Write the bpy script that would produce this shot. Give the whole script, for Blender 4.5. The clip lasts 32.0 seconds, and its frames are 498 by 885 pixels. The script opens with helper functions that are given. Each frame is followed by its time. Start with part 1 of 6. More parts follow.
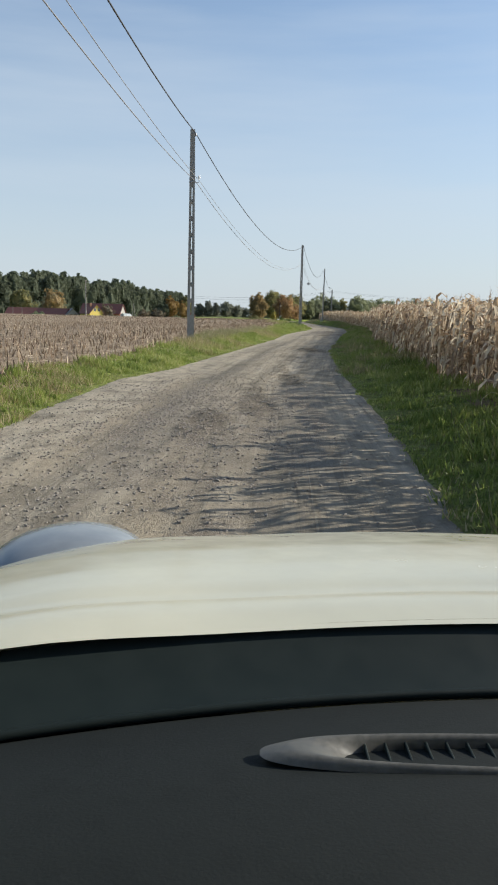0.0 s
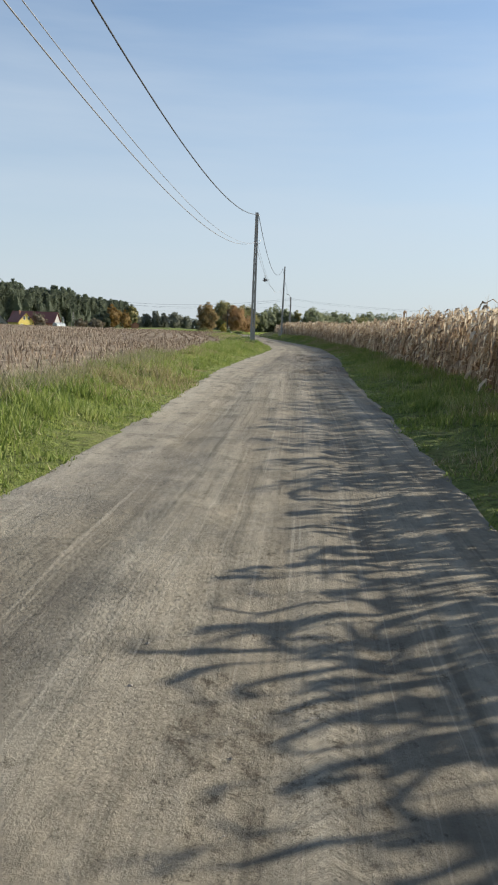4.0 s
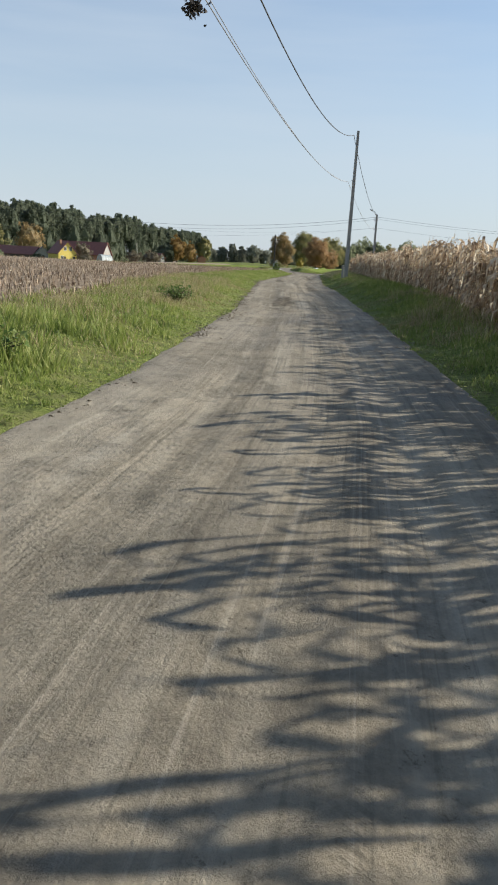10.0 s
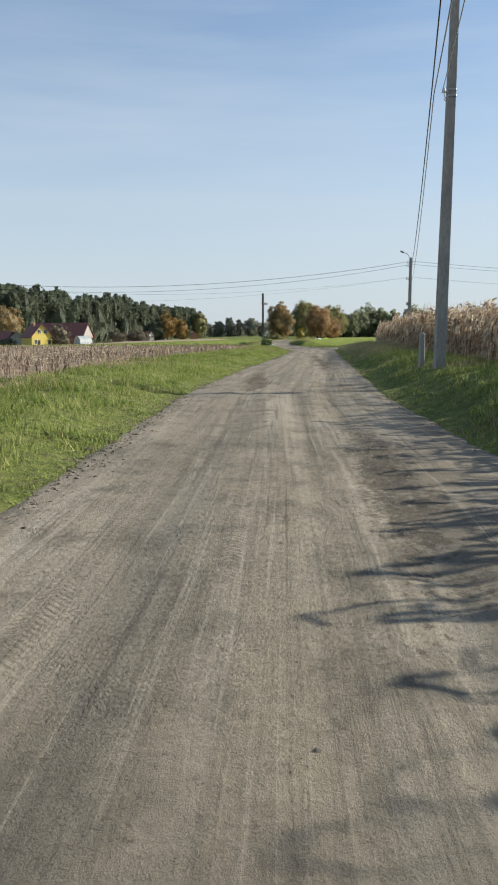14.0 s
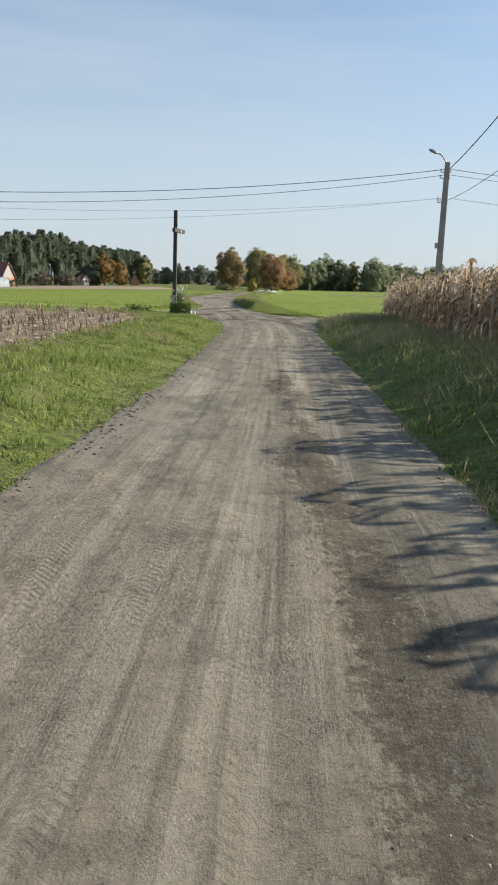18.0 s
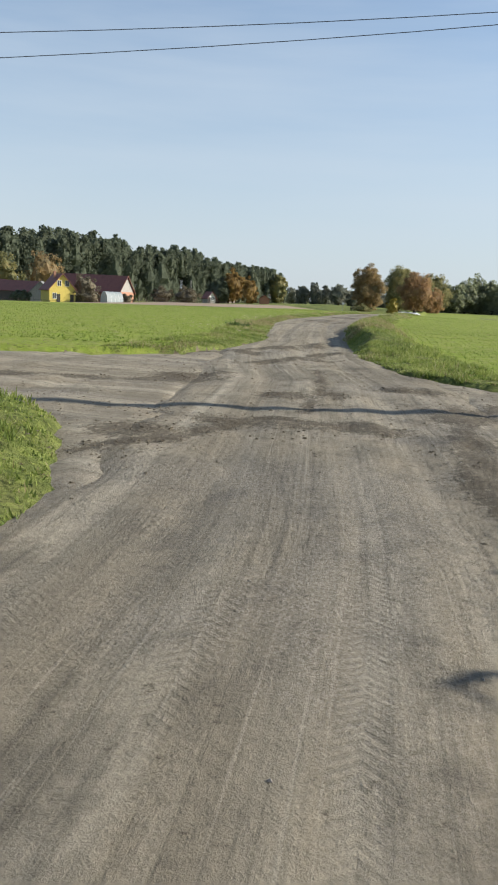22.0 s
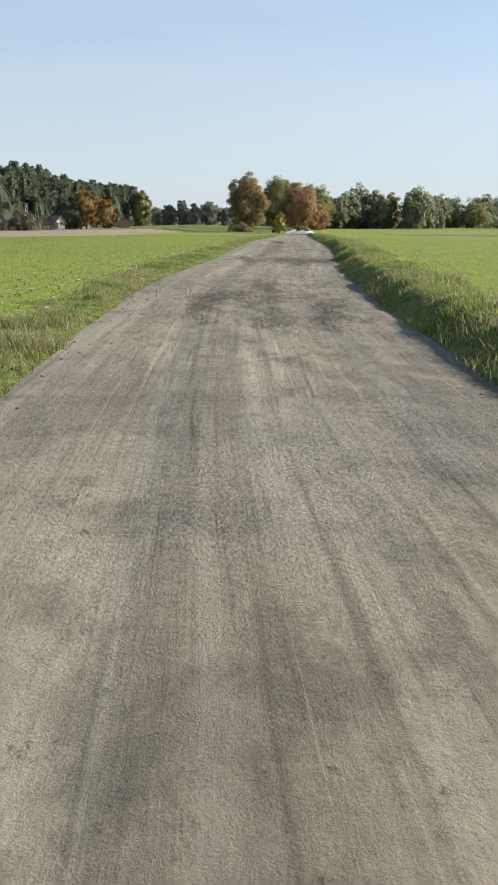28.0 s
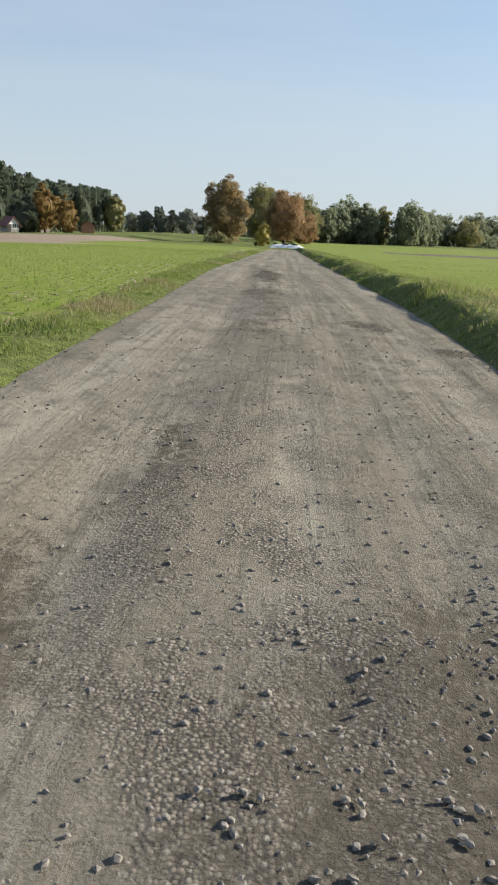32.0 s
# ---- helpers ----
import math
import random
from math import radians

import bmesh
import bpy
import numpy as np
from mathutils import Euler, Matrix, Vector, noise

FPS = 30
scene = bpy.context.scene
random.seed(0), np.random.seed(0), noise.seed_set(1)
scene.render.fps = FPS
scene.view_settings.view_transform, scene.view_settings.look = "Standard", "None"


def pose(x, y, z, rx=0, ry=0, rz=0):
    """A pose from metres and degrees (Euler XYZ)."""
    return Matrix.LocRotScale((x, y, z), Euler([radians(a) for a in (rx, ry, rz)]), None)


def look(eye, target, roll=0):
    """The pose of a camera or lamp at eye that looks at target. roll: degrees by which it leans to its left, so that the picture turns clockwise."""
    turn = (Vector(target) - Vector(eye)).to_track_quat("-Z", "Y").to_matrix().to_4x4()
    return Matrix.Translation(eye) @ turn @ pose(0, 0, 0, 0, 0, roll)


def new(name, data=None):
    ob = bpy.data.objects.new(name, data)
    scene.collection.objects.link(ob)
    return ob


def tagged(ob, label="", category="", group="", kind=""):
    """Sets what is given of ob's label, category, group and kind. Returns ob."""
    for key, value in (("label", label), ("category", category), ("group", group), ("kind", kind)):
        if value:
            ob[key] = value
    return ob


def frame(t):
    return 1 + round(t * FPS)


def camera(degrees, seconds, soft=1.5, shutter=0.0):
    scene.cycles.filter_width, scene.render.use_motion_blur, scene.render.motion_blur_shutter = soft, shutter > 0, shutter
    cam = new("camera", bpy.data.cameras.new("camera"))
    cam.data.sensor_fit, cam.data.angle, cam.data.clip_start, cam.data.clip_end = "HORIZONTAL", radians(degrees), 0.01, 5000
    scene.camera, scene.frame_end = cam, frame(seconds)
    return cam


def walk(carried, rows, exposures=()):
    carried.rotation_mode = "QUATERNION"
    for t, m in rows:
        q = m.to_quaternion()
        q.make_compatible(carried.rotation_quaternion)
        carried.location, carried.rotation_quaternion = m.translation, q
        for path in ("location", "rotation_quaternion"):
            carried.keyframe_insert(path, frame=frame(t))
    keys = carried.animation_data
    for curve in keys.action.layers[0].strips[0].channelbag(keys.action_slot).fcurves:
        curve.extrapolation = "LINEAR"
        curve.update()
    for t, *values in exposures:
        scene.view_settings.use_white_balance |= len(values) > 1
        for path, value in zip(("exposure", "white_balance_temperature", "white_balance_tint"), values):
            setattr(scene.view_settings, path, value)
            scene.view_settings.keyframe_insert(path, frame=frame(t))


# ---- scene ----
cam = camera(36.0, 32.0, soft=2.0)
PATH = [
    (0, pose(0.001, 0.000, 1.296, 80.54, -1.37, -0.07)),
    (0.5, pose(0.072, 3.840, 1.300, 80.03, -1.13, 0.21)),
    (1, pose(0.233, 7.715, 1.262, 79.31, -1.49, 0.76)),
    (1.5, pose(0.424, 11.638, 1.206, 79.22, -2.38, 1.25)),
    (2, pose(0.689, 15.449, 1.213, 79.85, -2.35, 0.72)),
    (2.5, pose(1.002, 19.199, 1.231, 80.85, -1.95, -0.52)),
    (3, pose(1.301, 22.986, 1.268, 81.47, -2.05, -1.76)),
    (3.5, pose(1.635, 26.821, 1.247, 81.73, -2.62, -3.23)),
    (5.5, pose(3.630, 43.933, 1.260, 80.39, -1.07, -4.16)),
    (6, pose(4.221, 48.183, 1.247, 80.47, -1.26, -5.06)),
    (6.5, pose(4.888, 52.310, 1.249, 81.36, -0.47, -5.85)),
    (7, pose(5.551, 56.350, 1.251, 81.91, 0.95, -5.73)),
    (7.5, pose(6.243, 60.342, 1.246, 80.90, 1.01, -4.59)),
    (8, pose(6.893, 64.136, 1.221, 80.13, -0.05, -2.88)),
    (8.5, pose(7.498, 68.041, 1.217, 79.29, -1.63, -1.09)),
    (9, pose(8.076, 72.139, 1.246, 77.61, -2.99, 0.96)),
    (9.5, pose(8.488, 75.953, 1.257, 76.14, -3.69, 2.35)),
    (10, pose(8.885, 79.816, 1.258, 76.60, -2.84, 3.04)),
    (10.5, pose(9.134, 83.484, 1.230, 78.52, -1.17, 3.90)),
    (11, pose(9.214, 87.264, 1.229, 79.78, -0.85, 3.64)),
    (11.5, pose(9.153, 91.241, 1.251, 80.06, -1.60, 2.83)),
    (12, pose(9.121, 95.313, 1.219, 80.20, -1.43, 2.63)),
    (12.5, pose(9.051, 99.376, 1.207, 81.59, -0.04, 3.27)),
    (13, pose(9.014, 103.476, 1.199, 83.23, 0.81, 3.14)),
    (13.5, pose(9.061, 107.617, 1.206, 82.89, 0.92, 3.23)),
    (14, pose(9.106, 111.824, 1.221, 81.89, 0.16, 3.11)),
    (14.5, pose(9.110, 116.190, 1.285, 80.65, -0.94, 2.70)),
    (15, pose(9.164, 120.380, 1.343, 79.86, -1.95, 1.65)),
    (15.5, pose(9.293, 124.616, 1.302, 79.41, -2.81, 0.67)),
    (17.5, pose(9.527, 137.053, 1.619, 78.49, -1.50, -0.33)),
    (18, pose(9.717, 140.032, 1.561, 78.23, -2.15, -0.36)),
    (18.5, pose(9.875, 143.835, 1.481, 77.67, -2.76, -0.16)),
    (19, pose(10.077, 146.779, 1.451, 77.14, -2.39, 0.46)),
    (19.5, pose(10.247, 150.029, 1.400, 76.73, -2.21, 0.97)),
    (20, pose(10.407, 153.277, 1.338, 76.81, -2.63, 1.53)),
    (20.5, pose(10.551, 156.520, 1.299, 76.91, -2.98, 3.10)),
    (21, pose(10.689, 159.852, 1.243, 76.71, -3.08, 5.49)),
    (21.5, pose(10.781, 162.880, 1.241, 77.61, -3.72, 8.02)),
    (22, pose(10.711, 165.879, 1.260, 79.22, -3.19, 10.02)),
    (22.5, pose(10.555, 169.170, 1.278, 80.39, -1.94, 10.37)),
    (23, pose(10.315, 171.934, 1.274, 80.97, -1.00, 9.24)),
    (23.5, pose(9.979, 174.749, 1.246, 80.95, -0.87, 8.02)),
    (24, pose(9.605, 177.957, 1.196, 79.38, -1.49, 7.38)),
    (24.5, pose(9.118, 181.261, 1.107, 79.89, -1.60, 7.34)),
    (26.5, pose(7.676, 191.894, 1.286, 75.31, -1.90, 6.68)),
    (27, pose(7.394, 195.115, 1.267, 74.42, -1.55, 5.40)),
    (27.5, pose(7.149, 198.087, 1.245, 73.98, -1.13, 3.42)),
    (28, pose(6.920, 200.905, 1.253, 73.92, -0.83, 0.40)),
    (28.5, pose(6.739, 203.941, 1.241, 74.11, -1.05, -2.53)),
    (29, pose(6.583, 207.046, 1.242, 74.26, -1.87, -4.53)),
    (29.5, pose(6.544, 210.346, 1.217, 75.38, -1.51, -5.44)),
    (30, pose(6.530, 213.786, 1.235, 76.49, -1.49, -5.71)),
    (30.5, pose(6.678, 217.220, 1.231, 76.37, -1.16, -4.44)),
    (31, pose(6.923, 220.653, 1.244, 76.16, -0.67, -3.25)),
    (31.5, pose(7.215, 223.994, 1.234, 75.71, -1.32, -2.28)),
    (32, pose(7.519, 227.380, 1.254, 74.69, -2.94, -0.86)),
]
walk(cam, PATH, exposures=[(0.0, 0.74, 6420, 7), (24.0, 0.77, 6420, 7), (27.0, 0.88, 6420, 7), (29.5, 0.78, 6420, 7), (32.0, 0.72, 6420, 7)])

# ---------------------------------------------------------------- light
SUN_EL, SUN_AZ = radians(23.5), radians(73.0)      # azimuth clockwise from +y
world = bpy.data.worlds.new("world")
world.use_nodes = True
scene.world = world
wn = world.node_tree
sky = wn.nodes.new("ShaderNodeTexSky")
sky.sky_type, sky.sun_disc = "NISHITA", False
sky.sun_elevation, sky.sun_rotation = SUN_EL, SUN_AZ
sky.altitude, sky.air_density, sky.dust_density, sky.ozone_density = 100, 1.0, 0.7, 3.0
wcoord = wn.nodes.new("ShaderNodeTexCoord")
wmap = wn.nodes.new("ShaderNodeMapping")
wmap.inputs["Scale"].default_value = (0.9, 2.0, 8.0)
wnoise = wn.nodes.new("ShaderNodeTexNoise")
wnoise.inputs["Scale"].default_value, wnoise.inputs["Detail"].default_value = 2.2, 7
wramp = wn.nodes.new("ShaderNodeMapRange")
wramp.inputs["From Min"].default_value, wramp.inputs["From Max"].default_value = 0.44, 0.80
wramp.inputs["To Max"].default_value = 0.36
wmix = wn.nodes.new("ShaderNodeMix")
wmix.data_type = "RGBA"
wmix.inputs["B"].default_value = (4.6, 5.0, 5.5, 1)
wn.links.new(wcoord.outputs["Generated"], wmap.inputs["Vector"])
wn.links.new(wmap.outputs["Vector"], wnoise.inputs["Vector"])
wn.links.new(wnoise.outputs["Fac"], wramp.inputs["Value"])
wn.links.new(wramp.outputs["Result"], wmix.inputs["Factor"])
wn.links.new(sky.outputs["Color"], wmix.inputs["A"])
# thin pale haze low over the horizon
wsep = wn.nodes.new("ShaderNodeSeparateXYZ")
wn.links.new(wcoord.outputs["Generated"], wsep.inputs[0])
whaze = wn.nodes.new("ShaderNodeMapRange")
whaze.interpolation_type = "SMOOTHSTEP"
whaze.inputs["From Min"].default_value, whaze.inputs["From Max"].default_value = -0.05, 0.50
whaze.inputs["To Min"].default_value, whaze.inputs["To Max"].default_value = 0.88, 0.04
wn.links.new(wsep.outputs["Z"], whaze.inputs["Value"])
wmix2 = wn.nodes.new("ShaderNodeMix")
wmix2.data_type = "RGBA"
wmix2.inputs["B"].default_value = (3.72, 4.10, 4.60, 1)
wn.links.new(whaze.outputs["Result"], wmix2.inputs["Factor"])
wn.links.new(wmix.outputs["Result"], wmix2.inputs["A"])
wn.links.new(wmix2.outputs["Result"], wn.nodes["Background"].inputs["Color"])
wn.nodes["Background"].inputs["Strength"].default_value = 0.097

sun_data = bpy.data.lights.new("sun", "SUN")
sun_data.energy, sun_data.angle, sun_data.color = 4.95, radians(0.55), (1.0, 0.925, 0.82)
sun = new("sun", sun_data)
sun_dir = Vector((math.sin(SUN_AZ) * math.cos(SUN_EL), math.cos(SUN_AZ) * math.cos(SUN_EL), math.sin(SUN_EL)))
sun.matrix_world = look(sun_dir * 60 + Vector((5, 100, 0)), (5, 100, 0))


# ---------------------------------------------------------------- materials
def node(nt, kind, **inputs):
    n = nt.nodes.new(kind)
    for key, value in inputs.items():
        n.inputs[key.replace("_", " ")].default_value = value
    return n


def ramp(nt, fac, stops):
    n = nt.nodes.new("ShaderNodeValToRGB")
    while len(n.color_ramp.elements) < len(stops):
        n.color_ramp.elements.new(0.5)
    for e, (p, c) in zip(n.color_ramp.elements, stops):
        e.position, e.color = p, (*c, 1)
    nt.links.new(fac, n.inputs["Fac"])
    return n.outputs["Color"]


def mixed(nt, a, b, fac, blend="MIX"):
    n = nt.nodes.new("ShaderNodeMix")
    n.data_type, n.blend_type = "RGBA", blend
    if isinstance(fac, float):
        n.inputs["Factor"].default_value = fac
    else:
        nt.links.new(fac, n.inputs["Factor"])
    nt.links.new(a, n.inputs["A"])
    if isinstance(b, tuple):
        n.inputs["B"].default_value = (*b, 1)
    else:
        nt.links.new(b, n.inputs["B"])
    return n.outputs["Result"]


def remap(nt, value, lo, hi, to=1.0, frm=0.0):
    n = nt.nodes.new("ShaderNodeMapRange")
    n.inputs["From Min"].default_value, n.inputs["From Max"].default_value = lo, hi
    n.inputs["To Min"].default_value, n.inputs["To Max"].default_value = frm, to
    nt.links.new(value, n.inputs["Value"])
    return n.outputs["Result"]


def noise_at(nt, coord, scale, stretch=(1, 1, 1), detail=6.0, rough=0.55):
    m = nt.nodes.new("ShaderNodeMapping")
    m.inputs["Scale"].default_value = stretch
    nt.links.new(coord, m.inputs["Vector"])
    n = node(nt, "ShaderNodeTexNoise", Scale=scale, Detail=detail, Roughness=rough)
    nt.links.new(m.outputs["Vector"], n.inputs["Vector"])
    return n.outputs["Fac"]


def start(name):
    m = bpy.data.materials.new(name)
    m.use_nodes = True
    nt = m.node_tree
    return m, nt, nt.nodes["Principled BSDF"]


def bump(nt, bsdf, height, strength, distance):
    n = node(nt, "ShaderNodeBump", Strength=strength, Distance=distance)
    nt.links.new(height, n.inputs["Height"])
    nt.links.new(n.outputs["Normal"], bsdf.inputs["Normal"])


def plain(name, a, b, scale=3.0, rough=0.6, relief=0.0, metal=0.0, wear=None, stretch=(1, 1, 1)):
    """A surface with fine grain and larger stains."""
    m, nt, bsdf = start(name)
    co = nt.nodes.new("ShaderNodeTexCoord").outputs["Object"]
    fine = noise_at(nt, co, scale * 6, stretch)
    big = noise_at(nt, co, scale * 0.7, stretch, 4)
    col = ramp(nt, fine, [(0.3, a), (0.72, b)])
    if wear:
        col = mixed(nt, col, wear, remap(nt, big, 0.48, 0.72, 0.75))
    else:
        dark = tuple(c * 0.72 for c in a)
        col = mixed(nt, col, dark, remap(nt, big, 0.5, 0.8, 0.6))
    nt.links.new(col, bsdf.inputs["Base Color"])
    nt.links.new(remap(nt, fine, 0.2, 0.8, min(rough + 0.1, 1), rough - 0.1), bsdf.inputs["Roughness"])
    bsdf.inputs["Metallic"].default_value = metal
    if relief:
        bump(nt, bsdf, fine, 0.6, relief)
    return m


def leafy(name, stops, glow=0.35, rough=0.6, spread=0.0, patch=None, fleck=0.0):
    """Thin leaves: each island its own tone, some light coming through."""
    m, nt, bsdf = start(name)
    geo = nt.nodes.new("ShaderNodeNewGeometry")
    fac = geo.outputs["Random Per Island"]
    co = nt.nodes.new("ShaderNodeTexCoord").outputs["Object"]
    if spread:
        big = noise_at(nt, co, spread, detail=3)
        n = nt.nodes.new("ShaderNodeMath")
        n.operation = "MULTIPLY_ADD"
        n.inputs[1].default_value, n.inputs[2].default_value = 0.55, 0.0
        nt.links.new(fac, n.inputs[0])
        n2 = nt.nodes.new("ShaderNodeMath")
        n2.operation = "ADD"
        nt.links.new(n.outputs[0], n2.inputs[0])
        nt.links.new(remap(nt, big, 0.3, 0.7, 0.45), n2.inputs[1])
        fac = n2.outputs[0]
    if fleck:
        n3 = nt.nodes.new("ShaderNodeMath")
        n3.operation = "ADD"
        nt.links.new(fac, n3.inputs[0])
        nt.links.new(remap(nt, noise_at(nt, co, fleck, detail=4, rough=0.65), 0.32, 0.68, 0.24, -0.24), n3.inputs[1])
        fac = n3.outputs[0]
    col = ramp(nt, fac, stops)
    if patch:
        col = mixed(nt, col, patch[0], remap(nt, noise_at(nt, co, patch[1], detail=4), 0.52, 0.68, 0.8))
    nt.links.new(col, bsdf.inputs["Base Color"])
    bsdf.inputs["Roughness"].default_value = rough
    bsdf.inputs["Specular IOR Level"].default_value = 0.25
    tr = nt.nodes.new("ShaderNodeBsdfTranslucent")
    nt.links.new(col, tr.inputs["Color"])
    mx = nt.nodes.new("ShaderNodeMixShader")
    mx.inputs["Fac"].default_value = glow
    nt.links.new(bsdf.outputs[0], mx.inputs[1])
    nt.links.new(tr.outputs[0], mx.inputs[2])
    nt.links.new(mx.outputs[0], nt.nodes["Material Output"].inputs["Surface"])
    return m


def road_material(name="packed_sandy_gravel", dirt=0.0):
    """dirt: how churned the surface is; the layer "loose" marks patches of dark loosened gravel."""
    m, nt, bsdf = start(name)
    uv = nt.nodes.new("ShaderNodeUVMap")
    uv.uv_map = "track"
    co = uv.outputs["UV"]
    pos = nt.nodes.new("ShaderNodeTexCoord").outputs["Object"]
    fine = noise_at(nt, pos, 17, detail=10, rough=0.75)
    grit = noise_at(nt, pos, 70, detail=5, rough=0.75)
    ruts = noise_at(nt, co, 1.0, (2.6, 0.075, 1), 6, 0.62)
    streak = noise_at(nt, co, 1.0, (9.0, 0.22, 1), 6, 0.65)
    thin = noise_at(nt, co, 1.0, (17, 0.42, 1), 4)
    patch = noise_at(nt, pos, 0.42, (1, 0.55, 1), 8, 0.66)
    coarse = noise_at(nt, pos, 0.26, (1.2, 0.8, 1), 5, 0.6)
    k = 1.16 - 0.15 * dirt
    col = ramp(nt, fine, [(0.26, (0.150 * k, 0.127 * k, 0.093 * k)), (0.5, (0.212 * k, 0.181 * k, 0.132 * k)), (0.74, (0.272 * k, 0.234 * k, 0.172 * k))])
    lump = noise_at(nt, pos, 2.6, (1, 0.6, 1), 9, 0.68)
    lane = noise_at(nt, co, 1.0, (1.3, 0.022, 1), 4, 0.5)
    col = mixed(nt, col, (0.345 * k, 0.306 * k, 0.236 * k), remap(nt, ruts, 0.45, 0.66, 0.66))
    col = mixed(nt, col, (0.130, 0.114, 0.088), remap(nt, lane, 0.50, 0.66, 0.60))
    col = mixed(nt, col, (0.110, 0.096, 0.074), remap(nt, lump, 0.50, 0.64, 0.62 + 0.2 * dirt))
    col = mixed(nt, col, (0.080, 0.071, 0.055), remap(nt, streak, 0.53, 0.65, 0.46 + 0.2 * dirt))
    col = mixed(nt, col, (0.116, 0.103, 0.080), remap(nt, patch, 0.50 - 0.05 * dirt, 0.66, 0.62))
    col = mixed(nt, col, (0.056, 0.049, 0.040), remap(nt, thin, 0.57, 0.69, 0.26))
    scratch = noise_at(nt, co, 1.0, (17, 0.16, 1), 6, 0.66)
    cut = nt.nodes.new("ShaderNodeMath")
    cut.operation = "MULTIPLY"
    nt.links.new(remap(nt, scratch, 0.56, 0.66, 0.42), cut.inputs[0])
    nt.links.new(remap(nt, noise_at(nt, co, 1.0, (0.9, 0.16, 1), 4, 0.6), 0.44, 0.58), cut.inputs[1])
    col = mixed(nt, col, (0.078, 0.068, 0.052), cut.outputs[0])
    col = mixed(nt, col, (0.330 * k, 0.292 * k, 0.226 * k), remap(nt, scratch, 0.42, 0.36, 0.40))
    sep = nt.nodes.new("ShaderNodeSeparateXYZ")
    nt.links.new(co, sep.inputs[0])
    side = nt.nodes.new("ShaderNodeMath")
    side.operation = "MULTIPLY"
    nt.links.new(remap(nt, sep.outputs["X"], -0.9, -1.7), side.inputs[0])
    nt.links.new(remap(nt, sep.outputs["Y"], 105, 70, 0.75, 0.12), side.inputs[1])
    wash = nt.nodes.new("ShaderNodeMath")
    wash.operation = "MULTIPLY"
    nt.links.new(side.outputs[0], wash.inputs[0])
    nt.links.new(remap(nt, lump, 0.68, 0.45), wash.inputs[1])
    col = mixed(nt, col, (0.400, 0.350, 0.265), wash.outputs[0])
    # coarse gravel breaking the packed surface
    v = node(nt, "ShaderNodeTexVoronoi", Scale=85.0, Randomness=1.0)
    nt.links.new(pos, v.inputs["Vector"])
    stones = ramp(nt, v.outputs["Color"], [(0.15, (0.060, 0.055, 0.049)), (0.5, (0.180, 0.165, 0.145)), (0.9, (0.380, 0.350, 0.310))])
    zone = remap(nt, coarse, 0.52, 0.64, 0.30)
    col = mixed(nt, col, stones, zone)
    layer = nt.nodes.new("ShaderNodeAttribute")
    layer.attribute_name = "loose"
    add = nt.nodes.new("ShaderNodeMath")
    add.operation = "MULTIPLY_ADD"
    nt.links.new(noise_at(nt, pos, 12.0, (1, 0.8, 1), 9, 0.86), add.inputs[0])
    add.inputs[1].default_value = 4.6
    nt.links.new(layer.outputs["Fac"], add.inputs[2])
    dark = ramp(nt, fine, [(0.3, (0.042, 0.034, 0.024)), (0.55, (0.088, 0.072, 0.051)), (0.75, (0.195, 0.165, 0.120))])
    col = mixed(nt, col, dark, remap(nt, add.outputs[0], 2.60, 2.92, 0.76))
    # beds of broken stone
    bed = nt.nodes.new("ShaderNodeAttribute")
    bed.attribute_name = "gravel"
    cells = node(nt, "ShaderNodeTexVoronoi", Scale=64.0, Randomness=1.0)
    nt.links.new(pos, cells.inputs["Vector"])
    tone = ramp(nt, cells.outputs["Color"], [(0.10, (0.120, 0.103, 0.082)), (0.45, (0.215, 0.180, 0.140)), (0.75, (0.300, 0.255, 0.202)), (0.95, (0.440, 0.390, 0.325))])
    tone = mixed(nt, tone, (0.070, 0.061, 0.049), remap(nt, cells.outputs["Distance"], 0.40, 0.66, 0.75))
    much = nt.nodes.new("ShaderNodeMath")
    much.operation = "MULTIPLY"
    nt.links.new(bed.outputs["Fac"], much.inputs[0])
    nt.links.new(remap(nt, lump, 0.40, 0.58, 0.85), much.inputs[1])
    col = mixed(nt, col, tone, much.outputs[0])
    # bars pressed by tyres: lat is the way across a wheel's track, run the way along it
    def attribute(key):
        n = nt.nodes.new("ShaderNodeAttribute")
        n.attribute_name = key
        return n.outputs["Fac"]

    def maths(op, one, two=None, value=None):
        n = nt.nodes.new("ShaderNodeMath")
        n.operation = op
        nt.links.new(one, n.inputs[0])
        if two is not None:
            nt.links.new(two, n.inputs[1])
        if value is not None:
            n.inputs[1].default_value = value
        return n.outputs[0]
    lat = maths("ABSOLUTE", attribute("lat"))
    wheel = maths("MULTIPLY", remap(nt, lat, 0.100, 0.078), attribute("wheel"))
    wheel = maths("MULTIPLY", wheel, remap(nt, patch, 0.53, 0.44))
    bars = maths("SINE", maths("MULTIPLY", maths("ADD", attribute("run"), maths("MULTIPLY", lat, value=0.8)), value=118.0))
    groove = maths("MULTIPLY", remap(nt, bars, -0.25, 0.35), wheel)
    col = mixed(nt, col, (0.088, 0.077, 0.059), maths("MULTIPLY", groove, value=0.22))
    nt.links.new(col, bsdf.inputs["Base Color"])
    bsdf.inputs["Roughness"].default_value = 0.95
    bsdf.inputs["Specular IOR Level"].default_value = 0.12
    h = mixed(nt, fine, grit, 0.35)
